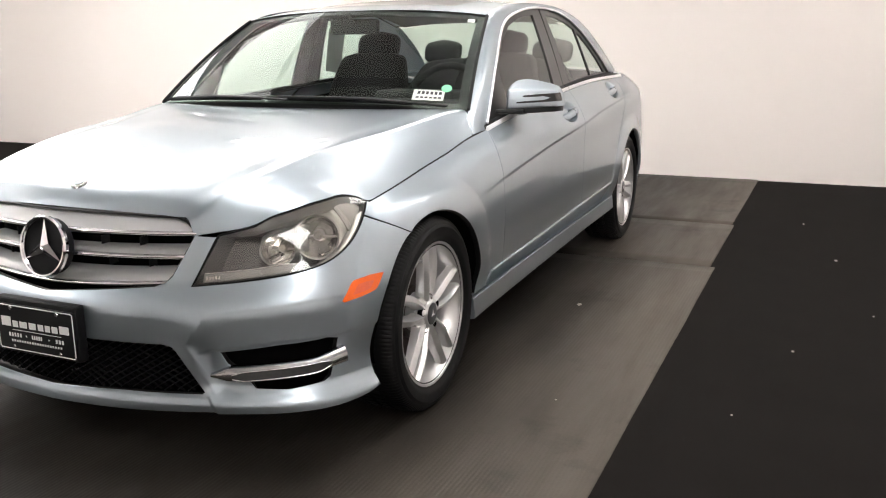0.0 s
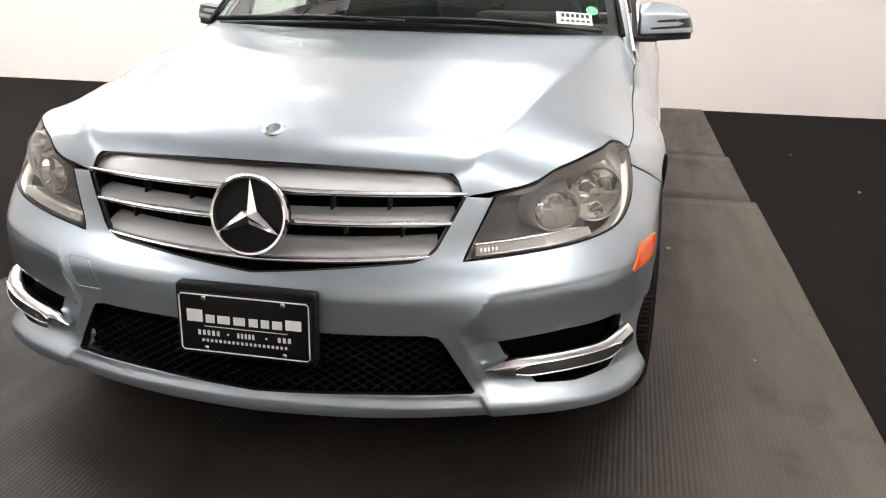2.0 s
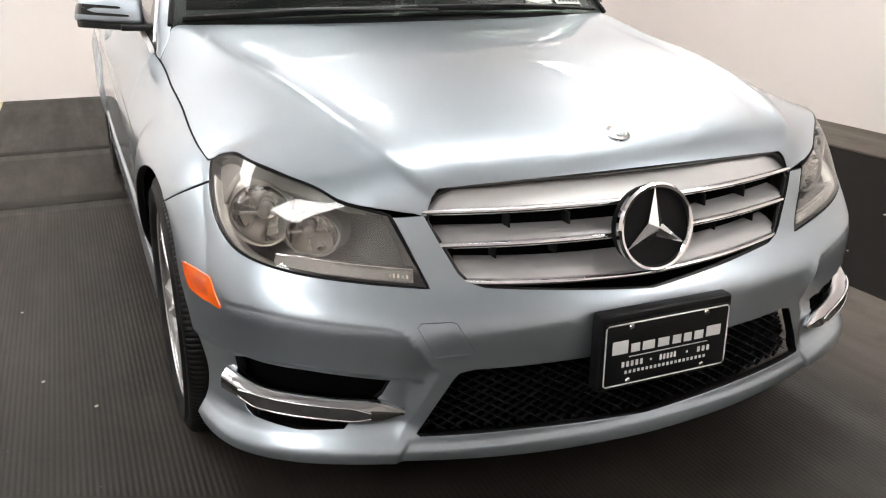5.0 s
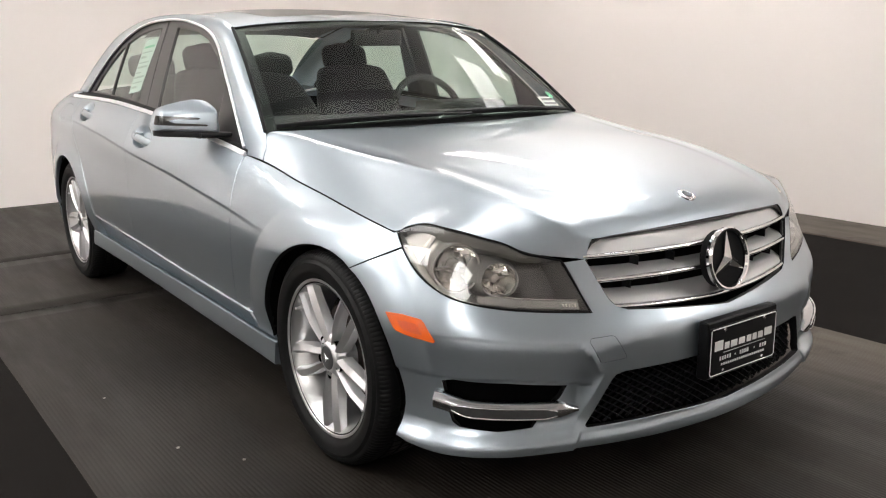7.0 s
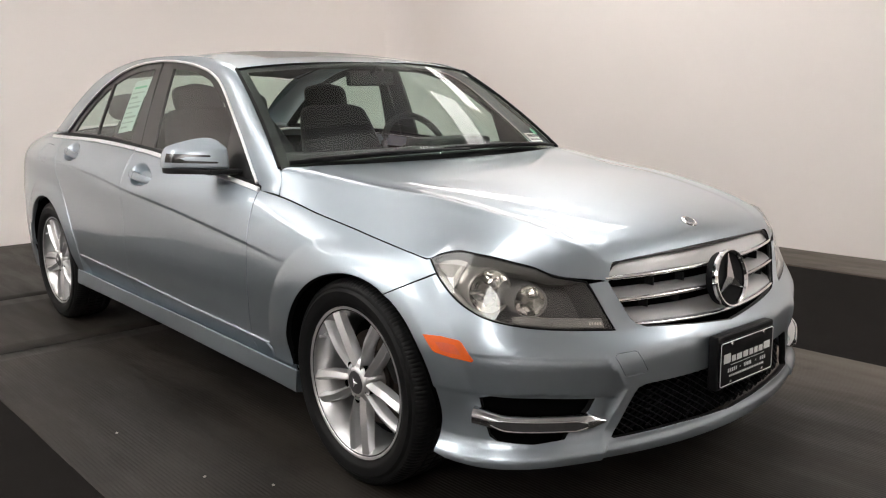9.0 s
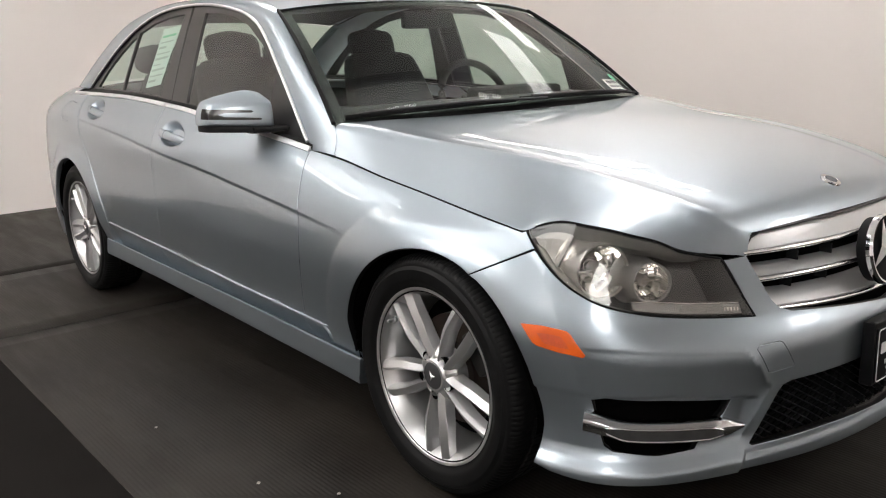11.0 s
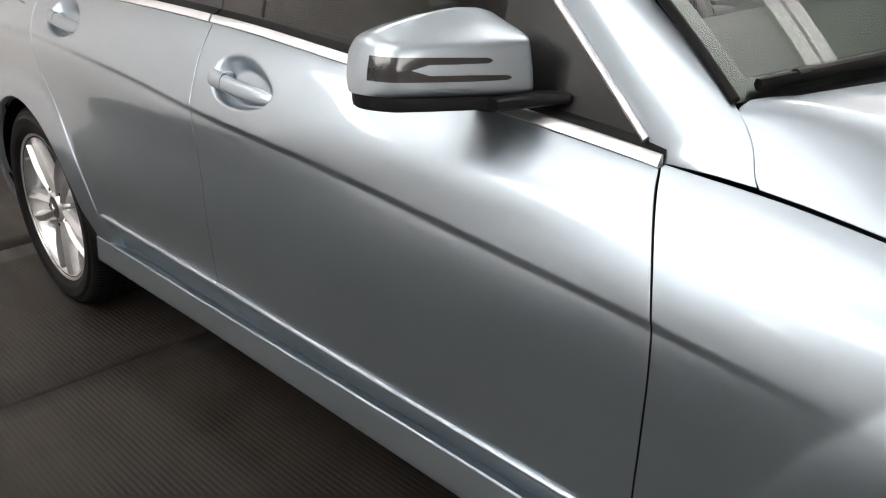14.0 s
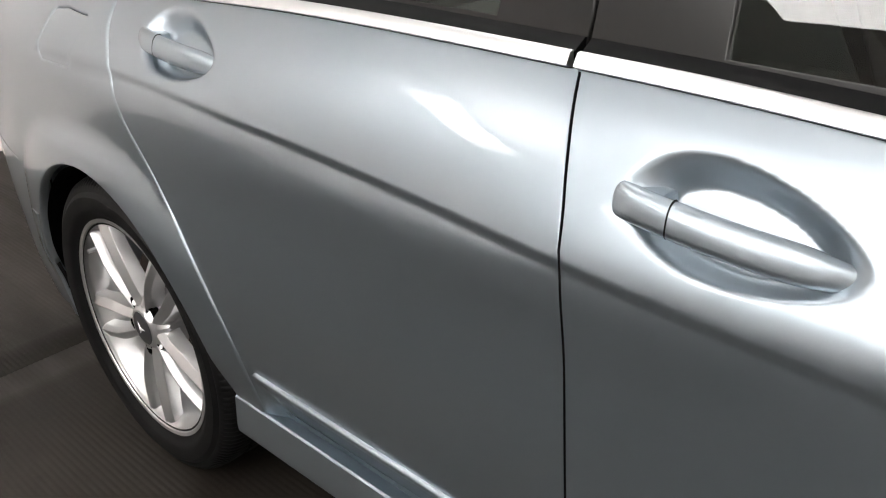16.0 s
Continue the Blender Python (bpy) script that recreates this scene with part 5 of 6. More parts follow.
# headlamps
def headlamp(sd):
    """A wrap-round lamp: dark housing, two reflector bowls in satin sleeves, a satin wing at the outer end and a clear signal strip below."""
    lamp_poly = resample(LAMP, .03)
    c = np.array([.80, .645])
    lens = panel("headlamp", skin_full, lamp_poly, LENS, car, "clear headlamp with chrome reflectors in a dark housing", step=.025, gap=.003, rim=0, side=sd)
    lens.visible_shadow = False
    rings = []
    for k, d in ((.985, -.004), (.97, -.018), (.95, -.070), (.90, -.105)):
        q = c + (lamp_poly - c) * k
        rings.append(skin_in(d)(q[:, 0], q[:, 1]))
    n = len(lamp_poly)
    v = np.array(rings).reshape(-1, 3)
    v = np.vstack([v, rings[-1].mean(0)[None]])
    f = grid_faces(4, n, True) + [(3 * n + i, 3 * n + (i + 1) % n, 4 * n) for i in range(n)]
    solid("housing", v, f, LAMP_DARK, lens, "dark grey lamp housing", 50, sd)
    tube("lamp_seal", skin_in(-.003)(lamp_poly[:, 0], lamp_poly[:, 1]), .0029, SEAL, lens, "black seal round the lens", sides=8, side=sd, closed=True)

    def bowl(s, z, r, depth, nm, aim, stretch):
        at = skin_in(-depth)(np.array([s]), np.array([z]))[0]
        prof = [(.006, -.046), (r * .35, -.044), (r * .62, -.034), (r * .82, -.018), (r * .95, .002), (r, .012)]
        shape = lambda k: 1 + stretch * max(0, math.cos(2 * math.pi * k / 48 - math.radians(200 if sd > 0 else -20))) ** 2
        o = lathe(nm, prof, LAMP_CHROME, lens, "bowl-shaped chrome reflector", count=48, smooth_angle=20,
                  ripple=lambda k, p: p[:, 0] * (1 + .06 * (k % 12 < 6) * (p[:, 0] > .3 * r) * (p[:, 0] < .9 * r)) * shape(k))
        sleeve = [(r * .99, .010), (r * 1.02, .017), (r * 1.07, .018), (r * 1.10, .013), (r * 1.11, -.004), (r * 1.14, -.030), (r * 1.30, -.046), (r * 1.5, -.052)]
        lathe("sleeve", sleeve, LAMP_SATIN if r > .055 else LAMP_GREY, o, "satin sleeve round the reflector", count=48, ripple=lambda k, p: p[:, 0] * shape(k))
        lathe("bulb_shield", [(.0005, .002), (.009, .000), (.013, -.006), (.014, -.04)], LAMP_SATIN, o, count=24)
        block("shield_bridge", (.010, r * 1.7, .006), (-.016, 0, -.004), LAMP_SATIN, o, bevel=.002)
        direction = Vector((sd * aim, -1, .04)).normalized()
        o.matrix_basis = Matrix.Translation((sd * at[0], at[1], at[2])) @ direction.to_track_quat("X", "Z").to_matrix().to_4x4()
    bowl(.872, .670, .058, .050, "low_beam", .42, 0)
    bowl(.716, .642, .041, .050, "high_beam", .28, .36)
    # satin wing at the outer end
    full = c + (resample(LAMP, .012) - c) * .945
    full = full[(full[:, 0] > .978 + .35 * (.70 - full[:, 1]))]
    panel("outer_wing", skin_in(-.022), full, LAMP_BODY, lens, "satin grey wing at the lamp's outer end", step=.014, gap=0, rim=.012, side=sd)
    # dark shade along the upper edge
    upper = LAMP_TOP[6:-6]
    deep = np.interp(upper[:, 0], [.58, .70, .95, 1.06], [.010, .018, .024, .010])
    rows = np.array([skin_in(-.006)(upper[:, 0], upper[:, 1] - .004), skin_in(-.012)(upper[:, 0], upper[:, 1] - .5 * deep), skin_in(-.024)(upper[:, 0], upper[:, 1] - deep), skin_in(-.060)(upper[:, 0], upper[:, 1] - deep)])
    solid("upper_shade", rows.reshape(-1, 3), grid_faces(4, len(upper)), LAMP_GREY, lens, "dark shade along the lamp's upper edge", 40, sd)
    # chrome band along the outer and lower edge
    low = LAMP_LOW[18:-4]
    c2 = np.array([.80, .64])
    rows = np.array([skin_in(-.010)(*(c2 + (low - c2) * .965).T), skin_in(-.014)(*(c2 + (low - c2) * .90).T), skin_in(-.034)(*(c2 + (low - c2) * .87).T)])
    solid("lamp_band", rows.reshape(-1, 3), grid_faces(3, len(low)), LAMP_SATIN, lens, "satin band along the lamp's lower edge", 60, sd)
    # clear signal strip with a bright upper lip
    u = np.linspace(.492, .775, 24)
    foot = np.interp(u, LAMP_LOW[:, 0], LAMP_LOW[:, 1]) + .0075
    high = foot + .021 - .006 * smooth(.72, .775, u)
    rows = np.array([skin_in(-.008)(u, foot), skin_in(-.010)(u, (foot + high) / 2), skin_in(-.016)(u, high), skin_in(-.045)(u, high + .004)])
    solid("turn_strip", rows.reshape(-1, 3), grid_faces(4, 24), LAMP_CLEAR, lens, "clear turn signal strip", 40, sd)
    tube("strip_lip", skin_in(-.0145)(u, high + .0008), .0016, LAMP_CHROME, lens, "thin bright lip over the signal strip", sides=6, side=sd)
    inner = [(a, float(np.interp(a, u, foot)) + .003) for a in (.498, .56, .62, .655)] + [(a, float(np.interp(a, u, foot)) + .0165) for a in (.648, .62, .56, .498)]
    panel("signal_insert", skin_in(-.0065), inner, LAMP_GREY, lens, "darker insert in the signal strip", step=.02, gap=0, rim=.003, side=sd)
    for k in range(5):
        a = .502 + .0085 * k
        b = float(np.interp(a, u, foot))
        panel("prism", skin_in(-.0055), [(a, b + .006), (a + .004, b + .006), (a + .004, b + .013), (a, b + .013)], LAMP_CHROME, lens, step=.02, gap=0, rim=0, side=sd)


for sd in (1, -1):
    headlamp(sd)


# door mirrors
def superring(x, yc, zc, hy, hz, n=28, e=.62, lean=0.0, foot=None):
    out = []
    for a in np.linspace(0, 2 * math.pi, n, endpoint=False):
        c, q = math.cos(a), math.sin(a)
        out.append((x, yc + hy * math.copysign(abs(c) ** e, c) + lean * hz * q, zc + hz * math.copysign(abs(q) ** (foot if foot and q < 0 else e), q)))
    return out


def mirror(sd, owner):
    """A door mirror: painted cap with a two-pronged lamp slot, black foot and arm."""
    def shape(t):
        """Mid line, half depth, top, foot and roundness of the cap's section, inner end to tip."""
        k = math.sqrt(max(.0, 1 - ((.06 - t) / .09) ** 2)) if t < .06 else (1 if t < .90 else math.sqrt(max(.12, 1 - ((t - .90) / .106) ** 2)))
        top = float(np.interp(t, [0, .08, .2, .35, .55, .8, .94, 1], [1.006, 1.017, 1.025, 1.027, 1.022, 1.011, 1.001, .992]))
        return .918 + .088 * t ** 1.35, .066 - .018 * t, top, .912 + .010 * t, k

    def front(t, z):
        """How far forward of the mid line the cap's face lies at a height, as a share of the half depth."""
        yc, hy, top, low, k = shape(t)
        fold = min(.90, (.986 - low) / (top - low))
        return float(np.interp((z - low) / (top - low), [0, .03, .10, .5 * fold, fold - .06, fold, fold + .04, (1 + fold) / 2, 1], [.90, .965, .99, 1.0, .965, .93, .86, .56, .05]))

    def cap_place(t, v, sign, push=0.0):
        yc, hy, top, low, k = shape(t)
        z = low + (top - low) * v
        share = front(t, z) if sign < 0 else float(np.interp(v, [0, .05, .2, .7, .9, .97, 1], [.9, .97, 1, 1, .8, .5, .05]))
        return (.772 + .196 * t - .022 * t * v * v, yc + sign * hy * k * share + .10 * (z - .965) - push, z)
    rings, lower = [], []
    rise = np.concatenate([np.linspace(0, .1, 4), np.linspace(.15, .9, 22), np.linspace(.93, 1, 5)])
    for t in np.linspace(0, 1, 44):
        yc, hy, top, low, k = shape(t)
        rings.append([cap_place(t, v, -1) for v in rise] + [cap_place(t, v, 1) for v in rise[::-2]])
        lower.append(superring(.772 + .196 * t - .006 * t, yc - .004, .9025 + .0095 * t, hy * .97 * k, .0115, 32, .26, .25))
    shell_ob = loft("door_mirror", rings, PAINT, owner, "body-coloured door mirror with slotted lamp", side=sd, smooth_angle=60)
    loft("mirror_base", lower, BLACK, shell_ob, "black lower mirror shell", side=sd, smooth_angle=60)
    arm = [superring(x, yc, zc, hy, hz, 16, .7) for x, yc, zc, hy, hz in ((.738, .822, .9065, .014, .0055), (.755, .832, .9055, .026, .0085), (.79, .872, .9035, .036, .0115), (.84, .90, .9025, .038, .0115))]
    loft("mirror_arm", arm, BLACK, shell_ob, "black mirror arm", side=sd)

    def face(ts, zs):
        """Places just proud of the cap's front."""
        out = []
        for t, z in zip(ts, zs):
            yc, hy, top, low, k = shape(float(t))
            out.append(cap_place(float(t), (z - low) / (top - low), -1, .0016))
        return out

    for end, height, half in ((.325, .9695, .0046), (.205, .9465, .0042)):
        ts = np.concatenate([np.linspace(end, .9, 30), np.linspace(.915, .9995, 22)])
        mid = height - .011 * (1 - ts)
        tall = half * np.sqrt(np.clip((ts - end) / .035, .0, 1)) * (.80 + .20 * smooth(end, end + .3, ts))
        inward = .0079 * np.clip((ts - .72) / .12, 0, 1)
        rows = [face(ts, mid + tall * q + inward * ((q < 0) == (height > .96)) * abs(q) * (-1 if height > .96 else 1)) for q in (-1, -.5, 0, .5, 1)]
        solid("lamp_slot", np.array(rows).reshape(-1, 3), grid_faces(5, 52), SMOKE, shell_ob, "smoked turn signal slot", 60, sd)
    block("mirror_glass", (.135, .003, .070), (sd * .868, .985, .956), CHROME, shell_ob, "mirror glass", bevel=.001, turn=Matrix.Rotation(math.radians(24 * sd), 4, "Z"))


for ob in [o for o in car.children if o.name.startswith("front_door")]:
    mirror(1 if ob.bound_box[0][0] > 0 else -1, ob)


# wheels
def wheel():
    top = new("wheel")
    top.parent = car
    tagged(top, "alloy wheel with five twin spokes")

    def blocks(k, p):
        r = p[:, 0].copy()
        if k % 4 == 0:
            r[(p[:, 0] > .306) & (np.abs(p[:, 1]) > .062)] -= .0032
        if k % 8 == 2:
            r[(p[:, 0] > .312) & (np.abs(p[:, 1]) < .050)] -= .003
        return r
    prof = [(.214, -.098), (.222, -.106), (.245, -.114), (.275, -.115), (.296, -.106), (.306, -.094), (.3105, -.078), (.312, -.055), (.305, -.052), (.305, -.046), (.312, -.043),
            (.312, -.012), (.305, -.009), (.305, -.003), (.312, 0), (.312, .030), (.305, .033), (.305, .039), (.312, .042), (.312, .060), (.3105, .078), (.306, .094), (.296, .106),
            (.288, .1105), (.284, .1105), (.275, .119), (.252, .118), (.242, .113), (.236, .106), (.228, .101), (.214, .098)]
    prof = [(.236 + (r - .228) * .99 if r < .229 else .236 + (r - .228) * .99, x if abs(x) < .07 else math.copysign(.07 + (abs(x) - .07) * .80, x)) for r, x in prof]
    lathe("tyre", prof, RUBBER, top, "black road tyre", count=600, ripple=blocks, smooth_angle=30)
    rim = lathe("rim", [(.222, .088), (.228, .0955), (.2350, .0965), (.2350, .093), (.2300, .089), (.2260, .085), (.2190, .074), (.207, .055), (.198, .03), (.195, -.09), (.20, -.10)], ALLOY, top, "silver alloy rim", count=96)
    lathe("hub", [(.036, .0875), (.0405, .0865), (.050, .076), (.060, .062), (.064, .020)], ALLOY, rim, count=60)
    lathe("hub_cap", [(.0005, .0905), (.022, .090), (.0335, .088), (.0365, .085), (.037, .07)], HUB_DARK, rim, "dark round hub cap with star", count=40)
    v, f = [(.094, 0, 0)], []
    for k in range(3):
        a = math.radians(90 + 120 * k)
        for r, da in ((.006, -60), (.024, 0)):
            b = a + math.radians(da)
            v.append((.0885, r * math.cos(b), r * math.sin(b)))
    for k in range(3):
        f += [(0, 1 + 2 * k, 2 + 2 * k), (0, 2 + 2 * k, 1 + 2 * ((k + 1) % 3))]
    solid("star", v, f, BRIGHT, rim, "", 5)
    for k in range(5):
        a0 = 2 * math.pi * k / 5 + math.radians(18)
        for sg in (-1, 1):
            rings = []
            for t in np.linspace(0, 1, 18):
                r = .030 + .199 * t
                off = sg * (.0170 + .0125 * smooth(.05, .60, t) + .0075 * t)
                w = .0118 + .0022 * smooth(.1, .55, t) + .0020 * smooth(.75, 1.0, t)
                face = .079 + .011 * t ** .85 + .007 * math.sin(math.pi * t)
                deep = .044 - .014 * t
                c = np.array([math.cos(a0), math.sin(a0)])
                e = np.array([-math.sin(a0), math.cos(a0)])
                top_w = -sg * .34
                ring = []
                for dw, dx in ((-1.25, -deep), (-1.0, -.0135), (-.93, -.0112), (top_w - .09, -.0004), (top_w + .09, -.0004), (.93, -.0112), (1.0, -.0135), (1.25, -deep)):
                    q = c * r + e * (off + dw * w)
                    ring.append((face + dx, q[0], q[1]))
                rings.append(ring)
            loft("spoke", rings, ALLOY, rim, smooth_angle=20)
        hole = lathe("bolt_hole", [(.0125, .0815), (.0115, .064), (.0005, .062)], DARK, rim, count=18)
        hole.location = (0, .054 * math.cos(a0), .054 * math.sin(a0))
        bolt = lathe("wheel_bolt", [(.0005, .073), (.006, .072), (.0085, .068), (.0085, .05)], BRIGHT, rim, count=6)
        bolt.location = (0, .054 * math.cos(a0), .054 * math.sin(a0))
        # web that joins this pair to the next
        a1 = a0 + math.radians(36)
        c, e = np.array([math.cos(a1), math.sin(a1)]), np.array([-math.sin(a1), math.cos(a1)])
        rings = []
        for r, w, x in ((.030, .016, .082), (.046, .015, .081), (.062, .011, .075), (.074, .005, .065)):
            rings.append([(x + dx, *(c * r + e * dw * w)) for dw, dx in ((-1.1, -.030), (-1, -.004), (0, .0), (1, -.004), (1.1, -.030))])
        loft("hub_web", rings, ALLOY, rim, smooth_angle=30)
    v, f = [], []
    for start in (60, 240):
        for k in range(10):
            a = math.radians(start + 21 - 4.4 * k)
            half, n = math.radians(1.35), len(v)
            for r in (.270, .288):
                for da in (-half, half):
                    v.append((.1098 - .35 * abs(r - .264), r * math.cos(a + da), r * math.sin(a + da)))
            v += [(x - .006, y, z) for x, y, z in v[n:n + 4]]
            f += [(n, n + 1, n + 3, n + 2), (n, n + 1, n + 5, n + 4), (n + 2, n + 3, n + 7, n + 6), (n, n + 2, n + 6, n + 4), (n + 1, n + 3, n + 7, n + 5)]
    tagged(solid("sidewall_print", v, f, TYRE_PRINT, top, "raised moulded marks on the sidewall", 20), kind="stuff")
    valve = lathe("valve", [(.0005, .022), (.0045, .021), (.005, .004), (.009, .002), (.009, -.006)], BRIGHT, rim, "bright tyre valve", count=12)
    valve.location = (.072, .208 * math.cos(1.97), .208 * math.sin(1.97))
    lathe("brake_disc", [(.055, .0), (.055, .018), (.085, .020), (.088, .008), (.148, .008), (.148, -.014), (.06, -.014)], DISC, top, "rusty brake disc", count=64)
    block("caliper", (.07, .08, .12), (-.012, .125, .0), CABIN, top, "dark brake caliper", bevel=.015, segments=3)
    lathe("brake_shield", [(.02, -.03), (.19, -.03), (.19, -.04)], DARK, top, count=40)
    return top


wheel_fl = wheel()
WHEEL_X = .752
spots = [(WHEEL_X, 0, 1, 0), (WHEEL_X, 2.76, 1, 40), (-WHEEL_X, 0, -1, 36), (-WHEEL_X, 2.76, -1, 30)]
for k, (x, y, sd, spin) in enumerate(spots):
    m = Matrix.Translation((x, y, .319)) @ (Matrix.Identity(4) if sd > 0 else Matrix.Rotation(math.pi, 4, "Z")) @ Matrix.Rotation(math.radians(spin), 4, "X")
    if k == 0:
        wheel_fl.matrix_basis = m
    else:
        copy_thing(wheel_fl, m)
for sd in (1, -1):
    for cy in (0, 2.76):
        v = []
        for a in np.linspace(-6, 186, 40):
            q = math.radians(a)
            r = .352 if cy else .345
            wy, wz = cy + r * math.cos(q) * 1.02, .305 + r * math.sin(q) * 1.02
            for x in (min(.858, float(skin(sy(wy), max(wz, .2))[0]) - .012), .50):
                v.append((x, wy, wz))
        v += [(.50, cy, .305)]
        f = grid_faces(40, 2) + [(2 * i + 1, 2 * i + 3, 80) for i in range(39)]
        solid("wheel_well", v, f, DARK, car, "black wheel arch liner", 60, sd)

# inner body, so that no light shows through the joints
block("underbody", (1.06, 4.1, .10), (0, 1.50, .25), DARK, car, "black underbody", bevel=.01)
block("floor_pan", (1.60, 1.86, .10), (0, 1.36, .26), DARK, car, "black floor pan", bevel=.01)
for sd in (1, -1):
    inner = [(.36, .24), (.40, .45), (.40, .60), (.30, .70), (.33, .76), (.60, .80), (1.2, .87), (1.7, .91), (2.3, .94), (2.9, .955), (3.5, .93), (3.5, .64), (3.17, .60), (3.13, .52), (3.06, .64), (2.9, .71), (2.76, .725), (2.6, .71), (2.46, .62), (2.37, .46), (2.36, .24)]
    panel("inner_side", skin_in(-.045), to_s(inner), DARK, car, "black inner side", step=.05, gap=0, rim=0, side=sd)
block("bulkhead", (1.30, .04, .62), (0, .42, .58), DARK, car, "black bulkhead", bevel=.01)

# cabin
block("boot_floor", (1.2, 1.2, .06), (0, 3.0, .80), CABIN, car, "dark parcel shelf and boot floor", bevel=.02)
rings = []
for x in np.linspace(-.70, .70, 21):
    k = 1 - .12 * (abs(x) / .7) ** 3
    rings.append([(x, .50, .88), (x, .56, .925), (x, .75, .955 * k + .955 * (1 - k) * .9), (x, .95, .945), (x, 1.02, .915), (x, 1.04, .80), (x, .98, .60), (x, .5, .60)])
dash = loft("dashboard", rings, CABIN, car, "dark soft dashboard", smooth_angle=50)
block("instrument_hood", (.36, .20, .05), (.37, .93, .955), CABIN, dash, "hooded instrument cowl", bevel=.022, segments=4)


def ring_path(r, n=40):
    return [(r * math.cos(a), 0, r * math.sin(a)) for a in np.linspace(0, 2 * math.pi, n, endpoint=False)]


sw = tube("steering_wheel", ring_path(.185), .016, CABIN, car, "black steering wheel", closed=True)
tube("spoke_bar", [(-.18, 0, 0), (-.06, .01, -.01), (.06, .01, -.01), (.18, 0, 0)], .018, CABIN, sw)
block("wheel_boss", (.14, .06, .13), (0, .02, -.02), CABIN, sw, "", bevel=.03, segments=3)
sw.matrix_basis = pose(.37, 1.16, .905, -24, 0, 0)


def seat(x, y, width, lift=0.0):
    """A leather seat: cushion, bolstered backrest and headrest on two posts."""

    cushion = block("seat", (width, .52, .16), (x, y, .52), CLOTH, car, "black leather front seat" if width < .6 else "black leather rear seat", bevel=.06, segments=4)
    rings = []
    for t in np.linspace(0, 1, 14):
        w = width / 2 * (1 - .25 * t ** 3)
        d = .070 * (1 - .35 * t)
        ring = []
        for a in np.linspace(0, 2 * math.pi, 24, endpoint=False):
            c, q = math.cos(a), math.sin(a)
            px = w * math.copysign(abs(c) ** .55, c)
            py = d * math.copysign(abs(q) ** .7, q)
            if q < 0:
                py -= .035 * (abs(px) / w) ** 2.5
            ring.append((x + px, y + .24 + .22 * t + py, .56 + .53 * t + lift))
        rings.append(ring)
    k = np.array(rings[-1])
    for sc, dz in ((.9, .02), (.6, .035)):
        rings.append((k.mean(0) + (k - k.mean(0)) * sc + (0, .008, dz)).tolist())
    loft("backrest", rings, CLOTH, cushion, "", smooth_angle=60)
    heads = (x,) if width < .6 else (x - width * .3, x + width * .3)
    for hx in heads:
        rings = []
        for t in np.linspace(0, 1, 10):
            k = math.sqrt(max(.02, 1 - (2 * t - 1) ** 4))
            ring = []
            for a in np.linspace(0, 2 * math.pi, 20, endpoint=False):
                c, q = math.cos(a), math.sin(a)
                ring.append((hx + .125 * k * math.copysign(abs(c) ** .6, c), y + .49 + .04 * t + .05 * k * math.copysign(abs(q) ** .7, q), 1.085 + .155 * t + lift))
            rings.append(ring)
        loft("headrest", rings, CLOTH, cushion, "padded headrest", smooth_angle=60)
        for dx in (-.05, .05):
            tube("headrest_post", [(hx + dx, y + .475, 1.05 + lift), (hx + dx, y + .505, 1.14 + lift)], .007, BRIGHT, cushion, sides=8)


seat(.37, 1.42, .50)
seat(-.37, 1.42, .50)
seat(0, 2.28, 1.22, -.04)
mir = block("inner_mirror", (.24, .03, .065), (0, 1.02, 1.245), CABIN, car, "black rear-view mirror", bevel=.014, segments=3)
tube("mirror_stalk", [(0, 1.02, 1.26), (0, .975, 1.288)], .009, CABIN, mir)

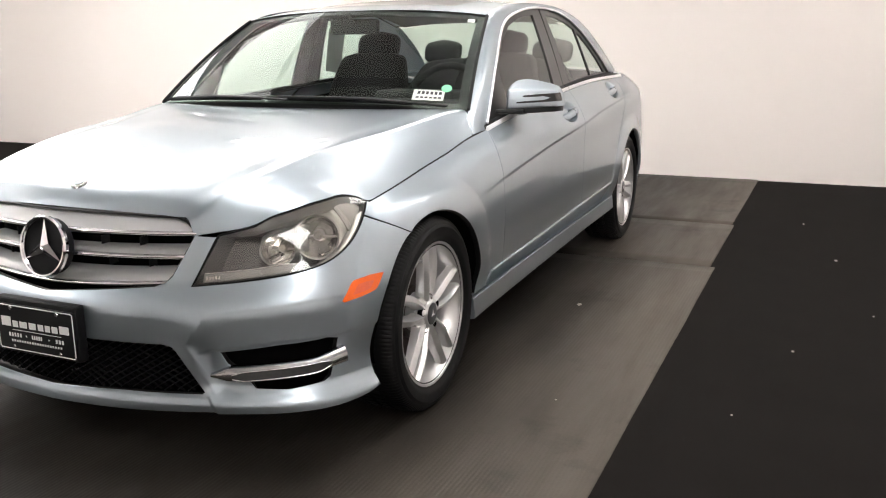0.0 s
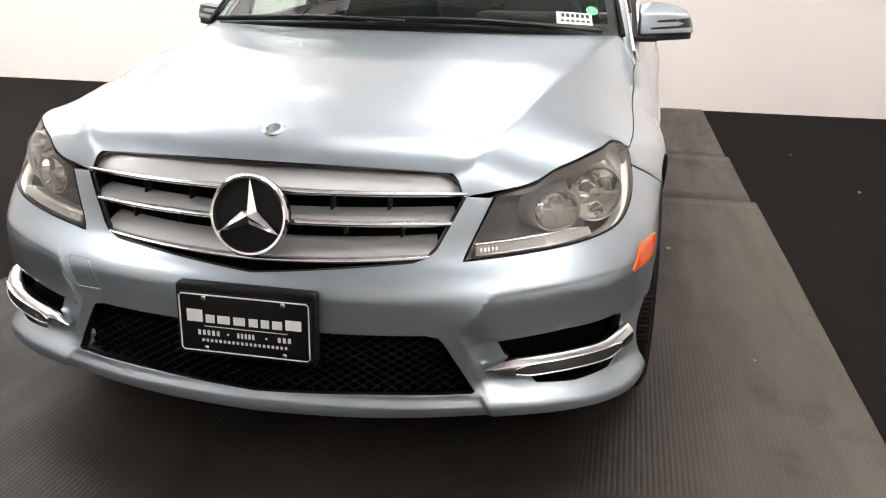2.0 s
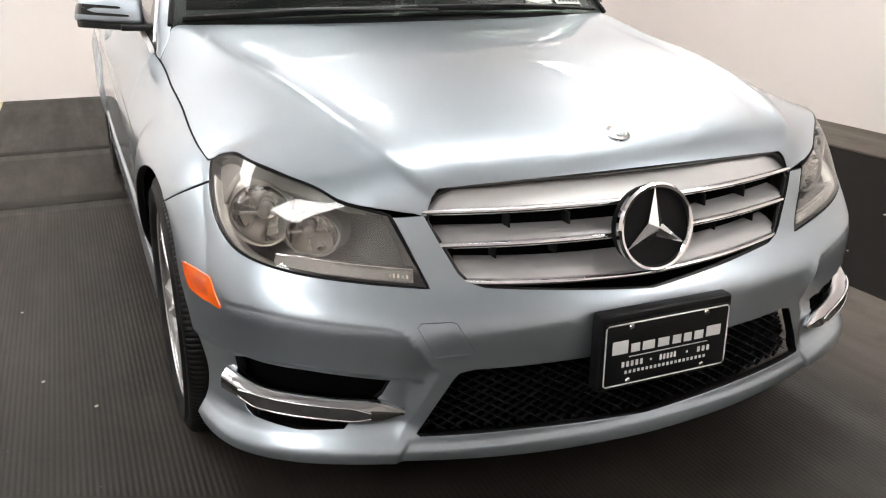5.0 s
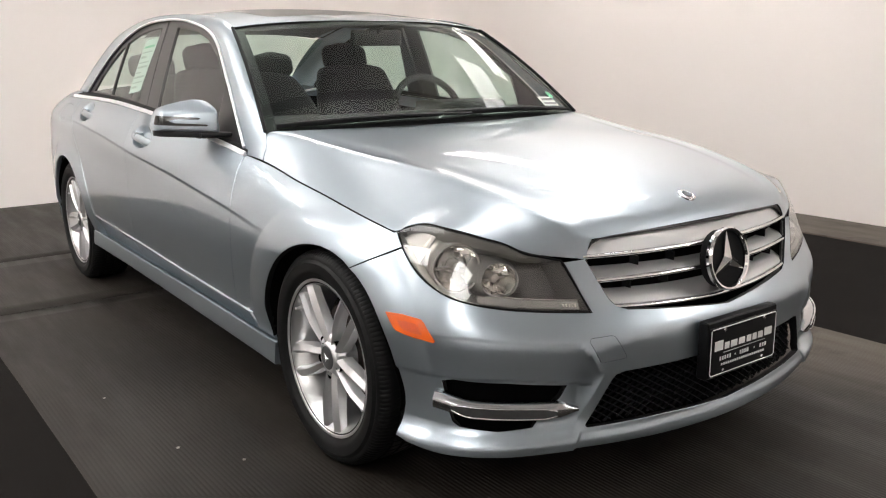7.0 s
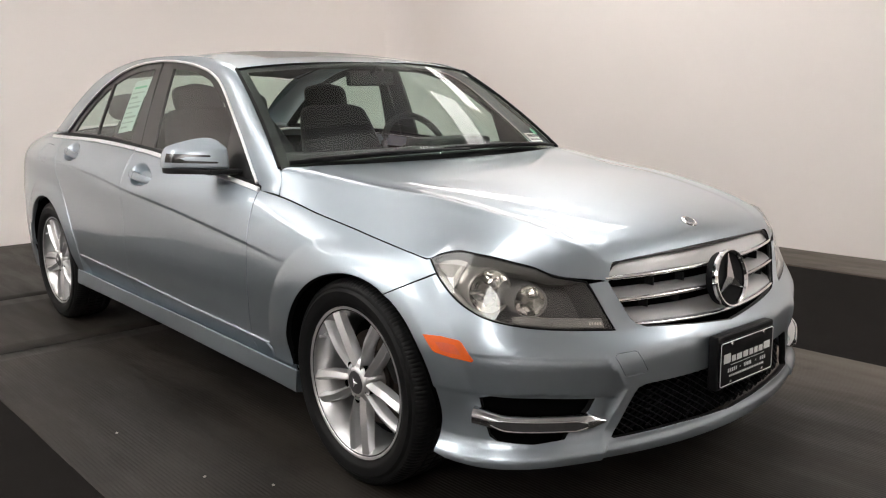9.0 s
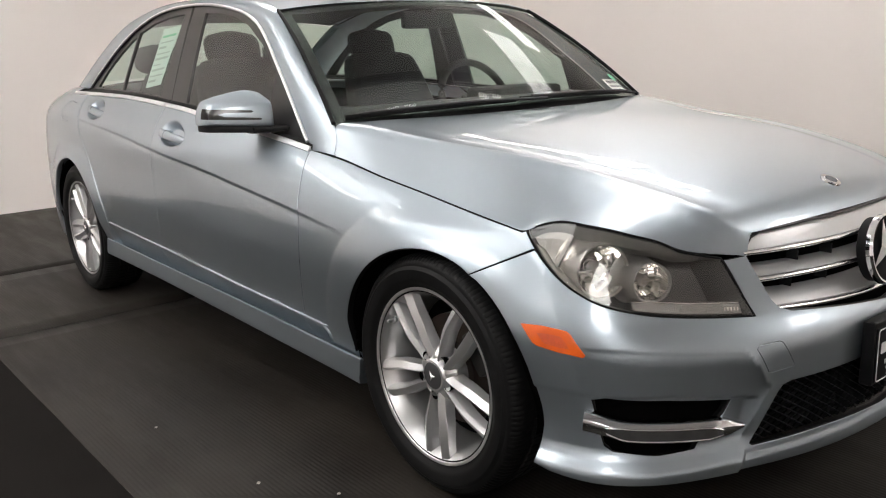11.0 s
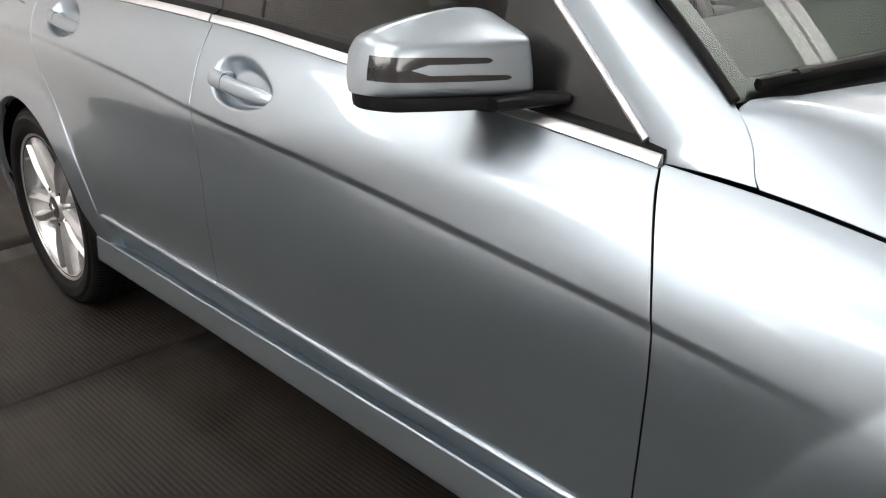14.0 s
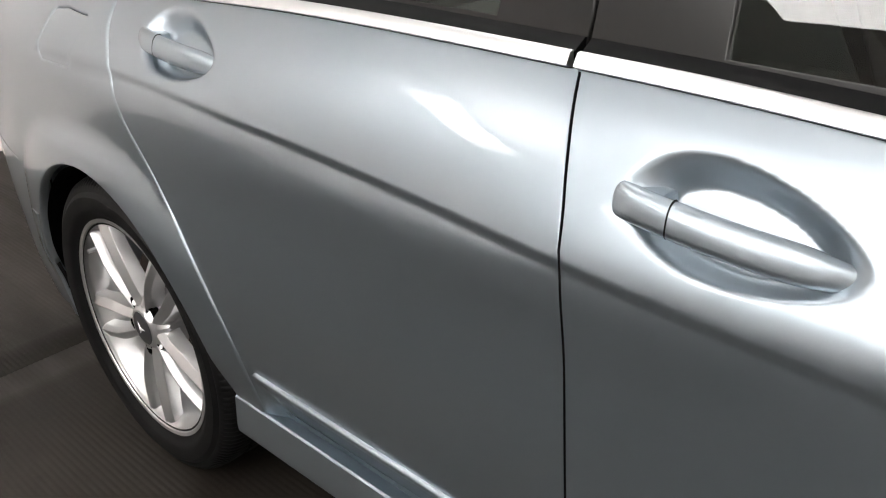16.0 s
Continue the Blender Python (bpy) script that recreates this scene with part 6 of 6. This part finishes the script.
# papers on the glass
tag_back = panel("window_tag", screen, [(.470, .040), (.575, .040), (.575, .098), (.470, .098)], PAPER, None, "", step=.03, gap=0, rim=0, lift=.003)
tagged(tag_back, "white stock tag behind the windscreen's lower corner", "sticker")
for k in range(6):
    q = .484 + k * .0145
    panel("bar", screen, [(q, .072), (q + .0095, .072), (q + .0095, .089), (q, .089)], INK, tag_back, "", step=.03, gap=0, rim=0, lift=.0045)
for k in range(6):
    q = .482 + k * .015
    panel("bar", screen, [(q, .050), (q + .010, .050), (q + .010, .059), (q, .059)], INK, tag_back, "", step=.03, gap=0, rim=0, lift=.0045)
dot_s = panel("sticker", screen, [(.578 + .018 * math.cos(a), .112 + .022 * math.sin(a)) for a in np.linspace(0, 2 * math.pi, 20, endpoint=False)], GREEN, None, "", step=.03, gap=0, rim=0, lift=.004)
tagged(dot_s, "round green sticker above the stock tag", "sticker")
st2 = panel("sticker", screen, [(.585, .585), (.615, .585), (.615, .615), (.585, .615)], PAPER, None, "", step=.03, gap=0, rim=0, lift=.004)
tagged(st2, "small white sticker at the windscreen's upper corner", "sticker")
label = [(2.085, 1.012), (1.915, 1.030), (1.838, 1.266), (2.015, 1.255)]
paper = panel("window_label", house, label, PAPER, None, "", step=.04, gap=0, rim=0, side=-1, lift=-.010)
tagged(paper, "pale green printed price label inside the rear window", "label")
for k in range(9):
    t = .08 + .095 * k
    a0, a1 = np.array(label[0]) + (np.array(label[3]) - label[0]) * t, np.array(label[1]) + (np.array(label[2]) - label[1]) * t
    b0, b1 = a0 + (a1 - a0) * .10, a0 + (a1 - a0) * (.9 if k % 3 else .55)
    up = np.array([-.010, .016]) * (.35 if k % 2 else .6)
    panel("bar", house, [tuple(b0), tuple(b1), tuple(b1 + up), tuple(b0 + up)], GREEN if k == 8 else FAINT, paper, "", step=.05, gap=0, rim=0, side=-1, lift=-.0085)


# crumbs on the mats
def crumb(x, y, size):
    bm = bmesh.new()
    bmesh.ops.create_icosphere(bm, subdivisions=1, radius=size)
    for v in bm.verts:
        v.co *= 1 + .5 * noise.noise(v.co * 90 + Vector((x, y, 0)))
        v.co.z *= .5
    o = part("crumb", bm, GRIT, None)
    o.location = (x, y, size * .4 + .001)
    tagged(o, "small pale paper crumb on the floor mat", "litter", "crumbs on the mats")


for x, y, size in ((.982, 1.283, .011), (2.047, 2.61, .010), (-1.18, .35, .006), (-1.25, .9, .005), (-1.05, .15, .006), (1.9, 1.0, .006), (1.75, .3, .005), (2.3, .6, .006), (2.2, 1.6, .005), (-1.2, -.6, .006), (1.2, .2, .005), (1.85, 3.6, .007)):
    crumb(x, y, size)
